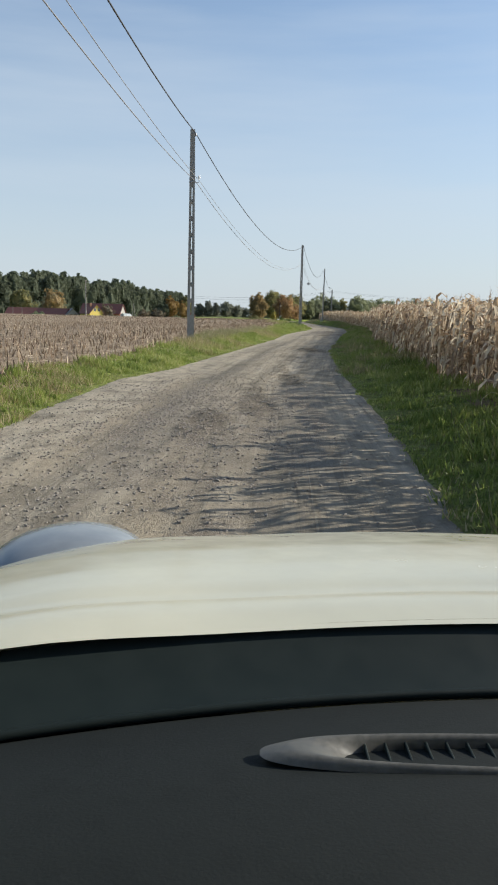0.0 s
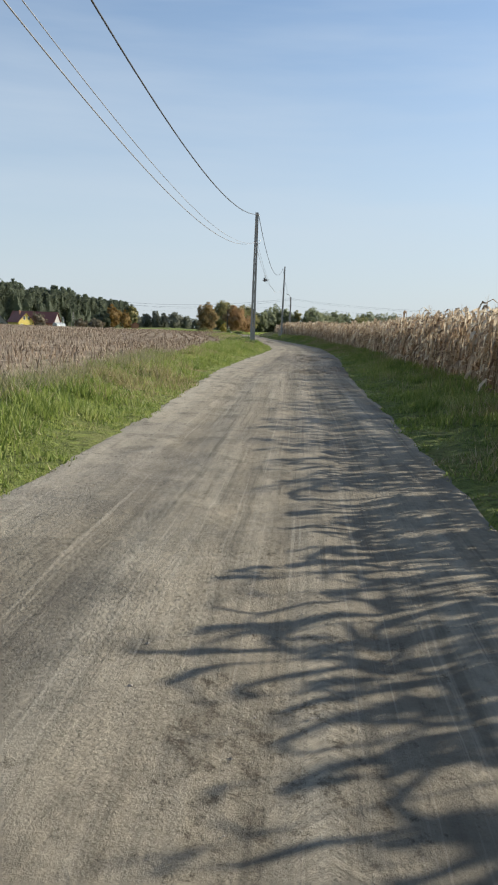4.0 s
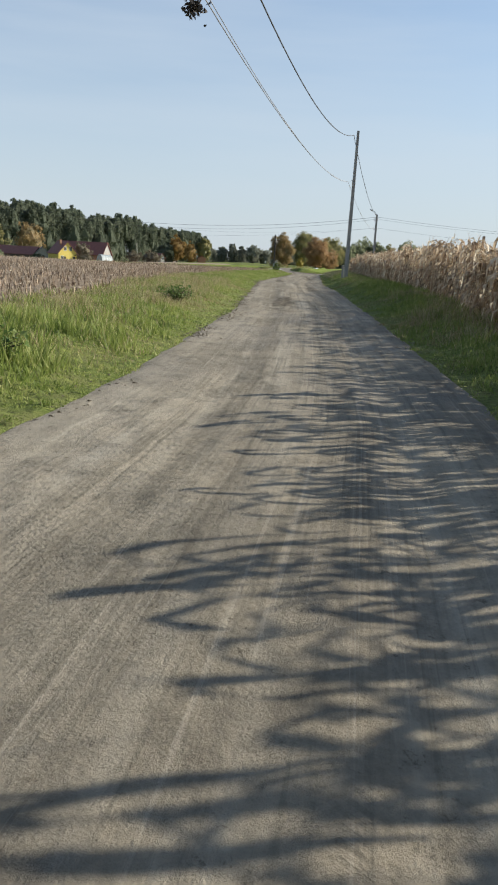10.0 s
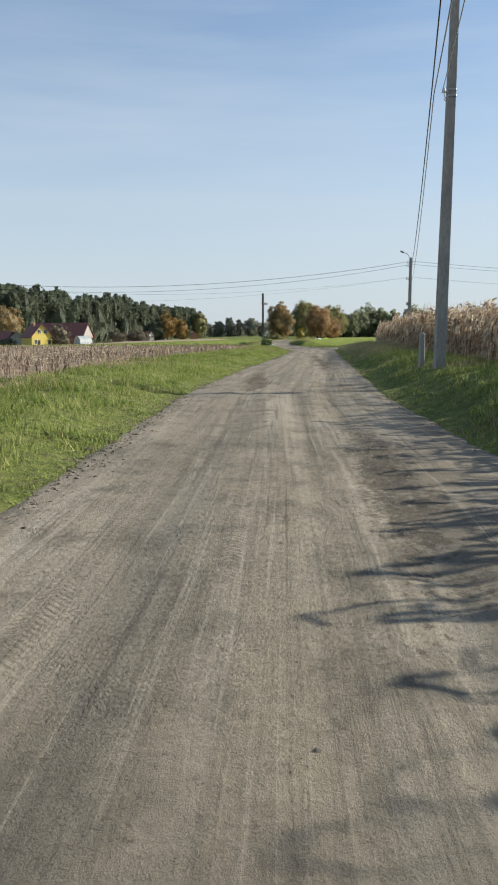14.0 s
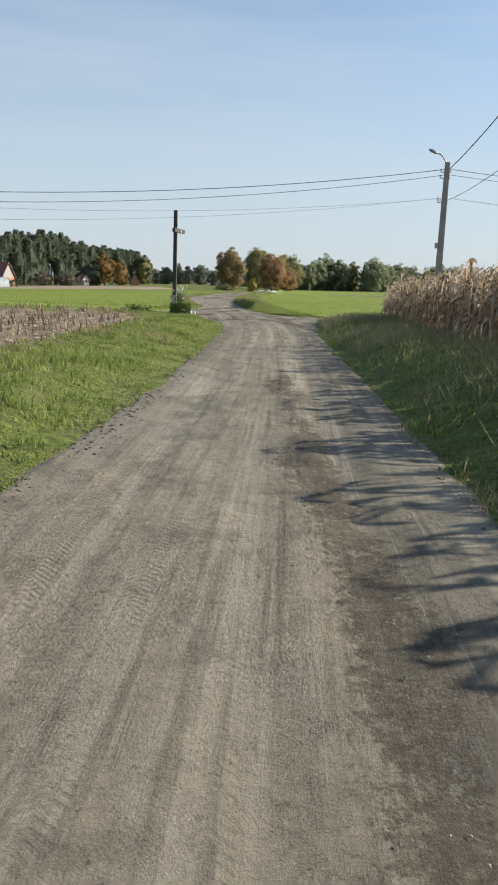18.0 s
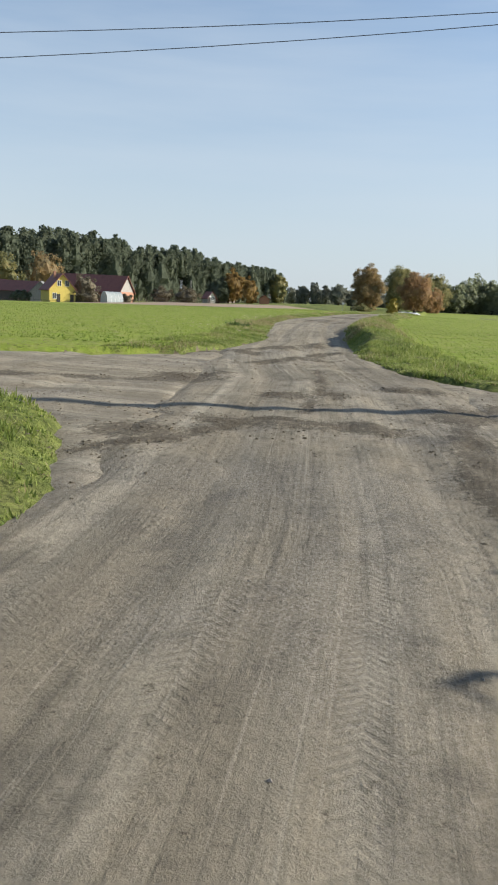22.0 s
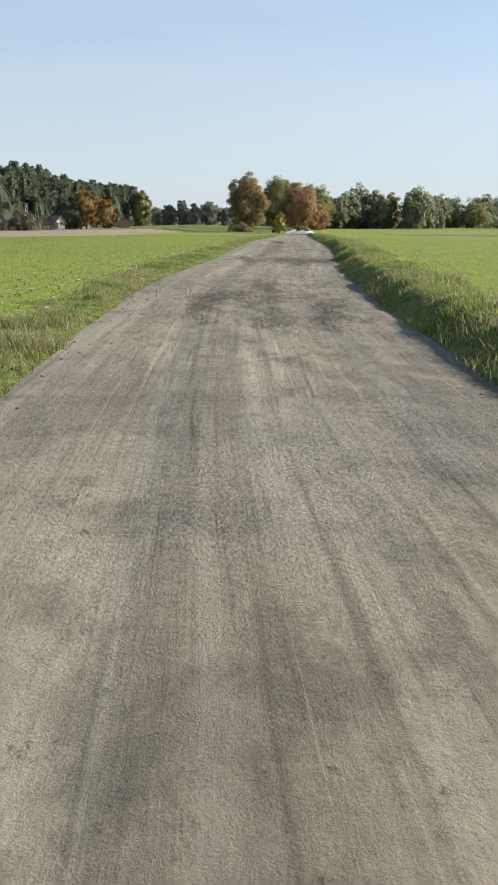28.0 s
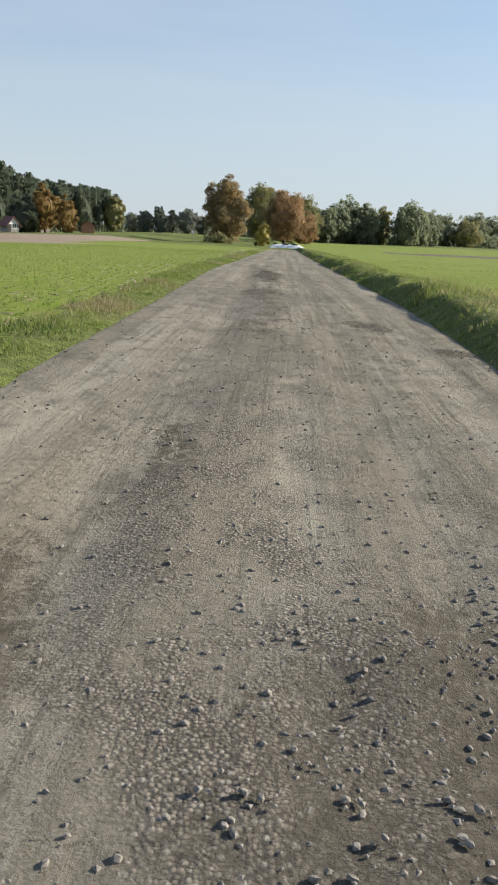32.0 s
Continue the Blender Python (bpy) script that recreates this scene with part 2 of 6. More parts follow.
    h = mixed(nt, mixed(nt, mixed(nt, h, streak, 0.25), thin, 0.15), lump, 0.45)
    h = mixed(nt, h, remap(nt, cells.outputs["Distance"], 0.65, 0.05), maths("MULTIPLY", much.outputs[0], value=0.14))
    h = maths("SUBTRACT", h, maths("MULTIPLY", cut.outputs[0], value=0.07))
    h = maths("SUBTRACT", h, maths("MULTIPLY", groove, value=0.028))
    bump(nt, bsdf, h, 1.0, 0.055)
    return m


def soil_material(name, a, b, c, cover, big=0.25, relief=0.05, rows=None, tufts=None):
    """Bare earth with a second cover in patches; rows: the spacing of drill rows."""
    m, nt, bsdf = start(name)
    pos = nt.nodes.new("ShaderNodeTexCoord").outputs["Object"]
    fine = noise_at(nt, pos, 9, detail=9, rough=0.72)
    mid = noise_at(nt, pos, 1.6, detail=6)
    large = noise_at(nt, pos, big, (1, 0.45, 1), 6)
    col = ramp(nt, fine, [(0.28, a), (0.7, b)])
    f = remap(nt, mid, 0.40, 0.62, cover)
    col = mixed(nt, col, c, f)
    col = mixed(nt, col, tuple(0.6 * v for v in b), remap(nt, large, 0.52, 0.72, 0.55))
    if tufts:
        tuft_at = noise_at(nt, pos, tufts[1], detail=7, rough=0.72)
        col = mixed(nt, col, tufts[0], remap(nt, tuft_at, 0.50, 0.60, tufts[2]))
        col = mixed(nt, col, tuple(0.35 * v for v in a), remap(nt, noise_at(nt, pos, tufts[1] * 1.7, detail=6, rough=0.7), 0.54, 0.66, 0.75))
        fine = mixed(nt, fine, tuft_at, 0.6)
    if rows:
        w = node(nt, "ShaderNodeTexWave", Scale=rows, Distortion=1.2, Detail=2)
        w.bands_direction = "X"
        nt.links.new(pos, w.inputs["Vector"])
        col = mixed(nt, col, a, remap(nt, w.outputs["Fac"], 0.0, 0.45, 0.0, 0.45))
    nt.links.new(col, bsdf.inputs["Base Color"])
    bsdf.inputs["Roughness"].default_value = 0.95
    bsdf.inputs["Specular IOR Level"].default_value = 0.1
    bump(nt, bsdf, fine, 0.9, relief)
    return m


M_ROAD = road_material()
M_TRACK = road_material("churned_track_soil", -0.5)
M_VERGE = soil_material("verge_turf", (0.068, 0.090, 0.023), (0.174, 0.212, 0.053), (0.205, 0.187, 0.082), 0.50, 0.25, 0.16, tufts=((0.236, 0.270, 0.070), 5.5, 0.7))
M_STUBBLE = soil_material("stubble_soil", (0.110, 0.080, 0.056), (0.260, 0.197, 0.138), (0.375, 0.300, 0.205), 0.60, 0.12, 0.08)
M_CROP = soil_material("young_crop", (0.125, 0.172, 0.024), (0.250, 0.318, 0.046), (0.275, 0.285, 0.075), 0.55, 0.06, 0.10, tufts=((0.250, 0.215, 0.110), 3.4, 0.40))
M_PLOUGH = soil_material("pale_tilled_soil", (0.255, 0.185, 0.135), (0.380, 0.290, 0.215), (0.330, 0.270, 0.190), 0.5)
# soil beneath the maize, with the plants' shade darkened into its colour
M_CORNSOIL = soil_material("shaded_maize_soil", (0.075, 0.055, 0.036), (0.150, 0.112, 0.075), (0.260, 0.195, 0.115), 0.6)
M_BARE = soil_material("bare_dark_soil", (0.090, 0.072, 0.052), (0.180, 0.148, 0.110), (0.225, 0.190, 0.140), 0.5, 0.3, 0.08)

M_STONE = plain("road_stone", (0.145, 0.125, 0.102), (0.345, 0.305, 0.255), 14, 0.9)
M_CONCRETE = plain("old_concrete", (0.235, 0.222, 0.195), (0.365, 0.347, 0.308), 4, 0.9, 0.004, wear=(0.165, 0.155, 0.136), stretch=(1, 1, 0.35))
M_STEEL = plain("galvanised_steel", (0.25, 0.25, 0.25), (0.40, 0.40, 0.40), 9, 0.5, 0.0, 0.7)
M_CERAMIC = plain("white_insulator", (0.62, 0.60, 0.56), (0.76, 0.75, 0.72), 5, 0.3)
M_CABLE = plain("black_cable", (0.015, 0.015, 0.016), (0.035, 0.035, 0.036), 8, 0.6)
M_WIRE = plain("weathered_aluminium_wire", (0.20, 0.20, 0.205), (0.34, 0.34, 0.345), 8, 0.5, 0.0, 0.5)
M_DARKWOOD = plain("tarred_wood", (0.034, 0.029, 0.025), (0.080, 0.068, 0.057), 5, 0.85, 0.006, stretch=(1, 1, 0.12))
M_BARK = plain("bark", (0.050, 0.038, 0.028), (0.115, 0.090, 0.068), 3, 0.95, 0.02, stretch=(1, 1, 0.3))
M_WHITE = plain("white_painted_plaster", (0.70, 0.69, 0.66), (0.80, 0.79, 0.77), 6, 0.6)
M_MAIZE = leafy("dry_maize_leaf", [(0.0, (0.190, 0.128, 0.080)), (0.30, (0.385, 0.280, 0.180)), (0.68, (0.560, 0.440, 0.300)), (1.0, (0.750, 0.650, 0.490))], 0.38, fleck=3.0)
M_MSTALK = leafy("dry_maize_stalk", [(0.0, (0.165, 0.110, 0.060)), (0.6, (0.310, 0.220, 0.118)), (1.0, (0.450, 0.345, 0.195))], 0.1)
M_STUB = leafy("cut_maize_stem", [(0.0, (0.120, 0.080, 0.054)), (0.5, (0.255, 0.182, 0.120)), (0.85, (0.400, 0.305, 0.208)), (1.0, (0.560, 0.455, 0.325))], 0.15)
M_LITTER = leafy("chopped_maize_litter", [(0.0, (0.230, 0.168, 0.110)), (0.5, (0.420, 0.330, 0.225)), (1.0, (0.640, 0.540, 0.400))], 0.1)
M_GRASS = leafy("verge_grass", [(0.0, (0.078, 0.116, 0.026)), (0.38, (0.174, 0.226, 0.050)), (0.70, (0.276, 0.312, 0.086)), (1.0, (0.420, 0.395, 0.178))], 0.48, 0.55, 0.35, fleck=2.3)
M_DULLWEED = leafy("dull_olive_weed", [(0.0, (0.155, 0.155, 0.080)), (0.5, (0.255, 0.240, 0.130)), (1.0, (0.380, 0.335, 0.210))], 0.45, 0.7, 0.5)
M_HUSK = leafy("pale_maize_husk", [(0.0, (0.480, 0.400, 0.280)), (1.0, (0.680, 0.600, 0.460))], 0.2)
M_DRYGRASS = leafy("faded_grass", [(0.0, (0.160, 0.145, 0.055)), (0.5, (0.310, 0.255, 0.125)), (1.0, (0.460, 0.390, 0.230))], 0.4)
M_SPROUT = leafy("young_grain", [(0.0, (0.090, 0.150, 0.020)), (0.5, (0.170, 0.245, 0.035)), (1.0, (0.270, 0.320, 0.070))], 0.45)
M_WEED = leafy("broad_weed_leaf", [(0.0, (0.060, 0.105, 0.026)), (0.6, (0.115, 0.170, 0.045)), (1.0, (0.200, 0.235, 0.085))], 0.4)
# distance haze put into the pine, oak and green leaf colours: paler, greyer
M_PINE = leafy("hazed_pine_needles", [(0.0, (0.112, 0.134, 0.092)), (0.5, (0.136, 0.156, 0.104)), (1.0, (0.166, 0.182, 0.118))], 0.55, 0.85, 0.05)
M_OAKRUST = leafy("rust_oak_leaf", [(0.0, (0.189, 0.163, 0.092)), (0.4, (0.281, 0.222, 0.116)), (0.75, (0.407, 0.283, 0.137)), (1.0, (0.543, 0.395, 0.177))], 0.55, 0.6, 0.22)
M_OAKORANGE = leafy("orange_oak_leaf", [(0.0, (0.200, 0.147, 0.090)), (0.45, (0.356, 0.231, 0.125)), (1.0, (0.500, 0.338, 0.170))], 0.55, 0.6, 0.2)
M_OAKGREEN = leafy("turning_oak_leaf", [(0.0, (0.168, 0.175, 0.090)), (0.5, (0.267, 0.260, 0.120)), (1.0, (0.414, 0.333, 0.147))], 0.55, 0.6, 0.2)
M_LEAFGREEN = leafy("hazed_late_green_leaf", [(0.0, (0.190, 0.218, 0.139)), (0.5, (0.246, 0.267, 0.163)), (1.0, (0.325, 0.329, 0.195))], 0.6, 0.6, 0.12)
M_LEAFGREY = leafy("hazy_grey_green_leaf", [(0.0, (0.156, 0.175, 0.140)), (0.5, (0.213, 0.222, 0.173)), (1.0, (0.294, 0.275, 0.206))], 0.50, 0.7, 0.12)
M_BARETWIG = leafy("half_bare_twigs", [(0.0, (0.119, 0.106, 0.069)), (0.5, (0.175, 0.152, 0.103)), (1.0, (0.250, 0.206, 0.138))], 0.40, 0.7, 0.2)
M_YELLOWLEAF = leafy("yellow_shrub_leaf", [(0.0, (0.200, 0.160, 0.030)), (0.6, (0.330, 0.270, 0.055)), (1.0, (0.440, 0.360, 0.090))], 0.35)
M_LARCH = leafy("golden_larch_needles", [(0.0, (0.200, 0.126, 0.047)), (0.6, (0.294, 0.194, 0.068)), (1.0, (0.378, 0.263, 0.095))], 0.45, 0.6, 0.2)
M_YELLOWWALL = plain("yellow_render", (0.62, 0.47, 0.10), (0.74, 0.58, 0.16), 1.2, 0.8)
M_REDROOF = plain("dark_red_tile_roof", (0.165, 0.060, 0.047), (0.245, 0.098, 0.076), 1.5, 0.7)
M_GREYROOF = plain("grey_sheet_roof", (0.12, 0.12, 0.125), (0.24, 0.235, 0.23), 1.2, 0.7)
M_BRICK = plain("orange_brick", (0.33, 0.155, 0.095), (0.46, 0.24, 0.155), 2.5, 0.85)
M_GABLE = plain("grey_boarding", (0.25, 0.23, 0.205), (0.37, 0.35, 0.32), 2.5, 0.85, stretch=(3, 3, 0.2))
M_DARKWALL = plain("dark_shed_wall", (0.070, 0.055, 0.042), (0.15, 0.12, 0.095), 2, 0.85)
M_PANE = plain("dark_window_pane", (0.03, 0.035, 0.04), (0.06, 0.07, 0.08), 1.0, 0.15)
M_FOIL = plain("greenhouse_film", (0.26, 0.29, 0.28), (0.42, 0.45, 0.44), 2.0, 0.35)
M_SHEET = plain("pale_plastic_sheeting", (0.62, 0.62, 0.62), (0.82, 0.82, 0.82), 1.0, 0.5)
M_CAR = plain("cream_white_car_paint", (0.45, 0.43, 0.325), (0.48, 0.46, 0.35), 2, 0.2)
M_LENS = plain("headlamp_glass", (0.15, 0.165, 0.175), (0.23, 0.245, 0.255), 2, 0.2)
M_PLASTIC = plain("black_scuttle_plastic", (0.011, 0.016, 0.015), (0.014, 0.020, 0.019), 4, 0.5)
M_DASH = plain("grained_grey_dashboard", (0.0085, 0.0108, 0.0104), (0.0125, 0.0150, 0.0145), 60, 0.75, 0.0004)
M_TRIM = plain("grey_vent_trim", (0.060, 0.058, 0.048), (0.105, 0.100, 0.085), 30, 0.45)
for m_ in (M_PLASTIC, M_DASH):
    m_.node_tree.nodes["Principled BSDF"].inputs["Specular IOR Level"].default_value = 0.12
M_RUBBER = plain("tyre_rubber", (0.015, 0.015, 0.015), (0.04, 0.04, 0.04), 8, 0.9)


# ---------------------------------------------------------------- mesh helpers
rng = np.random.default_rng(7)


def mesh_of(name, verts, faces, mats, index=None, smooth=False, uv=None):
    """A mesh from arrays; faces: one array or a list of arrays with 3 or 4 corners."""
    groups = [np.asarray(f, dtype=np.int32) for f in (faces if isinstance(faces, list) else [faces]) if len(f)]
    verts = np.asarray(verts, dtype=np.float32)
    me = bpy.data.meshes.new(name)
    loops = np.concatenate([g.ravel() for g in groups])
    totals = np.concatenate([np.full(len(g), g.shape[1], dtype=np.int32) for g in groups])
    me.vertices.add(len(verts))
    me.vertices.foreach_set("co", verts.ravel())
    me.loops.add(len(loops))
    me.loops.foreach_set("vertex_index", loops)
    me.polygons.add(len(totals))
    me.polygons.foreach_set("loop_start", np.concatenate([[0], np.cumsum(totals)[:-1]]).astype(np.int32))
    me.polygons.foreach_set("loop_total", totals)
    if index is not None:
        me.polygons.foreach_set("material_index", np.asarray(index, dtype=np.int32))
    me.polygons.foreach_set("use_smooth", np.full(len(totals), smooth))
    for m in mats if isinstance(mats, (list, tuple)) else [mats]:
        me.materials.append(m)
    if uv is not None:
        layer = me.uv_layers.new(name="track")
        layer.data.foreach_set("uv", np.asarray(uv, dtype=np.float32)[loops].ravel())
    me.update(calc_edges=True)
    return me


def thing(name, label, category, at=(0, 0, 0), turn=0.0, group="", kind=""):
    ob = new(name)
    ob.matrix_world = pose(*at, 0, 0, turn)
    return tagged(ob, label, category, group, kind)


def part(name, me, parent, label=""):
    ob = new(name, me)
    ob.parent = parent
    if label:
        tagged(ob, label)
    return ob


def box(sx, sy, sz, at=(0, 0, 0), bevel=0.01, taper=(1, 1)):
    """A bevelled block standing on at, as (verts, quads)."""
    b = min(bevel, sx * 0.3, sy * 0.3, sz * 0.3)
    ring = []
    for z, inset in ((0, b), (b, 0), (sz - b, 0), (sz, b)):
        k = z / sz
        tx, ty = 1 + (taper[0] - 1) * k, 1 + (taper[1] - 1) * k
        hx, hy = sx * tx / 2 - inset, sy * ty / 2 - inset
        ring.append([(-hx + b, -hy, z), (hx - b, -hy, z), (hx, -hy + b, z), (hx, hy - b, z), (hx - b, hy, z), (-hx + b, hy, z), (-hx, hy - b, z), (-hx, -hy + b, z)])
    v = np.array(ring, dtype=float).reshape(-1, 3) + np.array(at)
    f = [[r * 8 + i, r * 8 + (i + 1) % 8, r * 8 + 8 + (i + 1) % 8, r * 8 + 8 + i] for r in range(3) for i in range(8)]
    caps = [[0, 7, 6, 1], [1, 6, 5, 2], [2, 5, 4, 3], [24, 25, 30, 31], [25, 26, 29, 30], [26, 27, 28, 29]]
    return v, np.array(f + caps)


def join(pieces):
    vs, fs, n = [], [], 0
    for v, f in pieces:
        vs.append(np.asarray(v, dtype=float))
        fs.append(np.asarray(f) + n)
        n += len(v)
    return np.concatenate(vs), np.concatenate(fs)


def tube(points, radii, sides=8):
    """A tapered tube along points, as (verts, quads), closed at its ends."""
    p = np.asarray(points, dtype=float)
    r = np.broadcast_to(np.asarray(radii, dtype=float), (len(p),))
    d = np.gradient(p, axis=0)
    d /= np.linalg.norm(d, axis=1)[:, None] + 1e-9
    ref = np.where(np.abs(d[:, 2:3]) > 0.9, np.array([[1.0, 0, 0]]), np.array([[0, 0, 1.0]]))
    a = np.cross(d, ref)
    a /= np.linalg.norm(a, axis=1)[:, None]
    b = np.cross(d, a)
    ang = np.arange(sides) / sides * 2 * math.pi
    v = p[:, None] + r[:, None, None] * (np.cos(ang)[None, :, None] * a[:, None] + np.sin(ang)[None, :, None] * b[:, None])
    v = np.concatenate([v.reshape(-1, 3), p[:1], p[-1:]])
    n = len(p)
    f = [[i * sides + j, i * sides + (j + 1) % sides, (i + 1) * sides + (j + 1) % sides, (i + 1) * sides + j] for i in range(n - 1) for j in range(sides)]
    f += [[n * sides, (j + 1) % sides, j, j] for j in range(0)]
    return v[:n * sides], np.array(f)


def sheet(fn, nu, nv, u=(0, 1), v=(0, 1)):
    """A grid of fn(u, v) -> (x, y, z), as (verts, quads)."""
    uu, vv = np.meshgrid(np.linspace(*u, nu), np.linspace(*v, nv), indexing="ij")
    verts = np.stack(fn(uu, vv), -1).reshape(-1, 3)
    i, j = np.meshgrid(np.arange(nu - 1), np.arange(nv - 1), indexing="ij")
    a = (i * nv + j).ravel()
    return verts, np.stack([a, a + nv, a + nv + 1, a + 1], 1)


def scatter(templates, pos, turn, scale, lean=None):
    """Copies of small templates (verts, tris, material index) in one set of arrays."""
    pick = rng.integers(0, len(templates), len(pos))
    vs, fs, ms, n = [], [], [], 0
    for k, (tv, tf, tm) in enumerate(templates):
        sel = np.nonzero(pick == k)[0]
        if not len(sel):
            continue
        c, s = np.cos(turn[sel])[:, None], np.sin(turn[sel])[:, None]
        x, y, z = (tv[None, :, i] * scale[sel][:, None] for i in range(3))
        q = np.stack([x * c - y * s, x * s + y * c, z], -1)
        if lean is not None:
            q[..., :2] += z[..., None] * lean[sel][:, None, :]
        vs.append((q + pos[sel][:, None, :]).reshape(-1, 3))
        fs.append((tf[None] + (np.arange(len(sel)) * len(tv))[:, None, None] + n).reshape(-1, 3))
        ms.append(np.tile(tm, len(sel)))
        n += len(sel) * len(tv)
    return np.concatenate(vs), np.concatenate(fs), np.concatenate(ms)


def blade(base, heading, height, width, bend, twist=0.0):
    """One leaf blade of three steps that bends over, as verts and tris."""
    c, s = math.cos(heading), math.sin(heading)
    side = np.array([-math.sin(heading + twist), math.cos(heading + twist), 0])
    vs = []
    for k, w in ((0.0, 1.0), (0.55, 0.8)):
        out, up = bend * k * k, height * k
        p = np.array(base) + np.array([c * out, s * out, up])
        vs += [p - side * width * w / 2, p + side * width * w / 2]
    vs.append(np.array(base) + np.array([c * bend, s * bend, height * (1 - 0.25 * min(bend / height, 1.5))]))
    return np.array(vs), np.array([[0, 1, 3], [0, 3, 2], [2, 3, 4]])


# ---------------------------------------------------------------- the lie of the land
EDGE_L = np.array([(-120, -16), (-20, -4.6), (0, -2.8), (10, -2.7), (15, -2.5), (18, -1.8), (26, -0.7), (35, 0.5), (42, 1.4), (53, 2.5), (63, 4.0), (70, 5.2), (79, 6.5),
                   (88, 7.2), (100, 7.5), (118, 7.1), (128, 6.95), (139, 7.5), (152, 8.5), (165, 9.1), (170, 8.9), (184, 7.0), (189, 7.2), (198, 6.0), (202, 5.56), (206, 5.10), (210, 4.88), (215, 4.76), (219, 4.85), (224, 5.22), (228, 5.56),
                   (233, 5.70), (240, 6.06), (255, 6.65), (268, 7.6), (300, 9.6), (345, 12.4), (700, 34)], dtype=float)
EDGE_R = np.array([(-120, -11.5), (-20, -0.5), (0, 1.0), (10, 1.8), (19, 2.3), (29, 3.1), (40, 4.65), (51, 6.1), (60, 7.5), (66, 8.5), (78, 9.9), (86, 10.8),
                   (100, 11.05), (118, 11.2), (127, 10.95), (150, 11.7), (169, 12.3), (178, 11.9), (180, 11.2), (183.3, 10.4), (186, 10.0), (189, 9.7), (194, 9.35), (204, 8.97), (213, 8.95), (222, 9.3),
                   (241, 10.8), (270, 12.1), (300, 13.8), (345, 16.6), (700, 38)], dtype=float)
MAIZE_EDGE = np.array([(-40, -0.5), (0, 2.5), (10, 3.3), (21, 4.5), (35, 5.9), (43, 7.2), (60, 9.6), (75, 11.7), (90, 12.7), (104, 13.4), (130, 14.7), (143, 15.3), (176, 15.9)], dtype=float)
VERGE_L = np.array([(-120, 1.5), (0, 0.9), (17, 1.0), (35, 2.1), (60, 1.9), (75, 2.3), (89, 2.65), (101, 3.5), (118, 3.8), (127, 3.1), (139, 3.3), (152, 2.7), (160, 2.3), (165, 2.3), (170, 3.6), (184, 0.9), (198, 0.8), (206, 0.9), (214, 0.9), (223, 1.2), (231, 1.3), (240, 0.85), (260, 0.9), (700, 3)], dtype=float)
MAIZE_END = 175.0


def along(table, y):
    return np.interp(y, table[:, 0], table[:, 1])


def smooth(t):
    t = np.clip(t, 0, 1)
    return t * t * (3 - 2 * t)


def terrain(x, y):
    """The wide slope of the land, level along the road."""
    return (-1.2 * smooth((y - 235) / 150) - 2.0 * np.clip((-x - 2) / 72, 0, 1.3) * smooth((y - 180) / 60)
            + 0.7 * smooth((x - 25) / 80) * smooth((y - 260) / 200)
            + 0.9 * smooth((y - 305) / 50) * smooth((x + 62) / 14) * smooth((-6 - x) / 10))


LATTICE = np.random.default_rng(77).uniform(-1, 1, (257, 257))


def lattice_noise(x, y):
    x, y = np.asarray(x, dtype=float), np.asarray(y, dtype=float)
    i, j = np.floor(x).astype(int), np.floor(y).astype(int)
    u, v = x - i, y - j
    u, v = u * u * (3 - 2 * u), v * v * (3 - 2 * v)
    a, b_, c, d = (LATTICE[(i + p) % 256, (j + q) % 256] for p, q in ((0, 0), (1, 0), (0, 1), (1, 1)))
    return (a * (1 - u) + b_ * u) * (1 - v) + (c * (1 - u) + d * u) * v


def wobble(x, y, s, seed=0.0):
    """Smooth unevenness of three sizes, about -1 to 1."""
    k = seed * 37.3
    return lattice_noise(x * s + k, y * s + k) + 0.5 * lattice_noise(x * s * 2.1 + 9 + k, y * s * 2.1) + 0.25 * lattice_noise(x * s * 4.3 + k, y * s * 4.3 + 17)


def in_track(x, y, rough=0.25):
    """1 inside the dirt of the side track, 0 outside, with soft edges."""
    near = np.interp(x, [-140, 6.6, 7.7, 8.7, 9.2, 10.0, 12.4, 13.1, 60], [174.2, 173.8, 172.8, 170.5, 168.0, 168.0, 168.0, 174.6, 174.9])
    far = np.interp(x, [-140, 0.0, 3.5, 5.3, 6.5, 7.15, 10.3, 11.0, 11.9, 12.6, 60], [178.4, 179.0, 179.5, 180.8, 182.3, 186.5, 183.5, 180.4, 179.6, 178.7, 178.5])
    ragged = rough * wobble(x, y, 1.5)
    return smooth((np.minimum(y - near, far - y) + 0.35 + ragged) / 0.7) * (x > -140) * (x < 60)


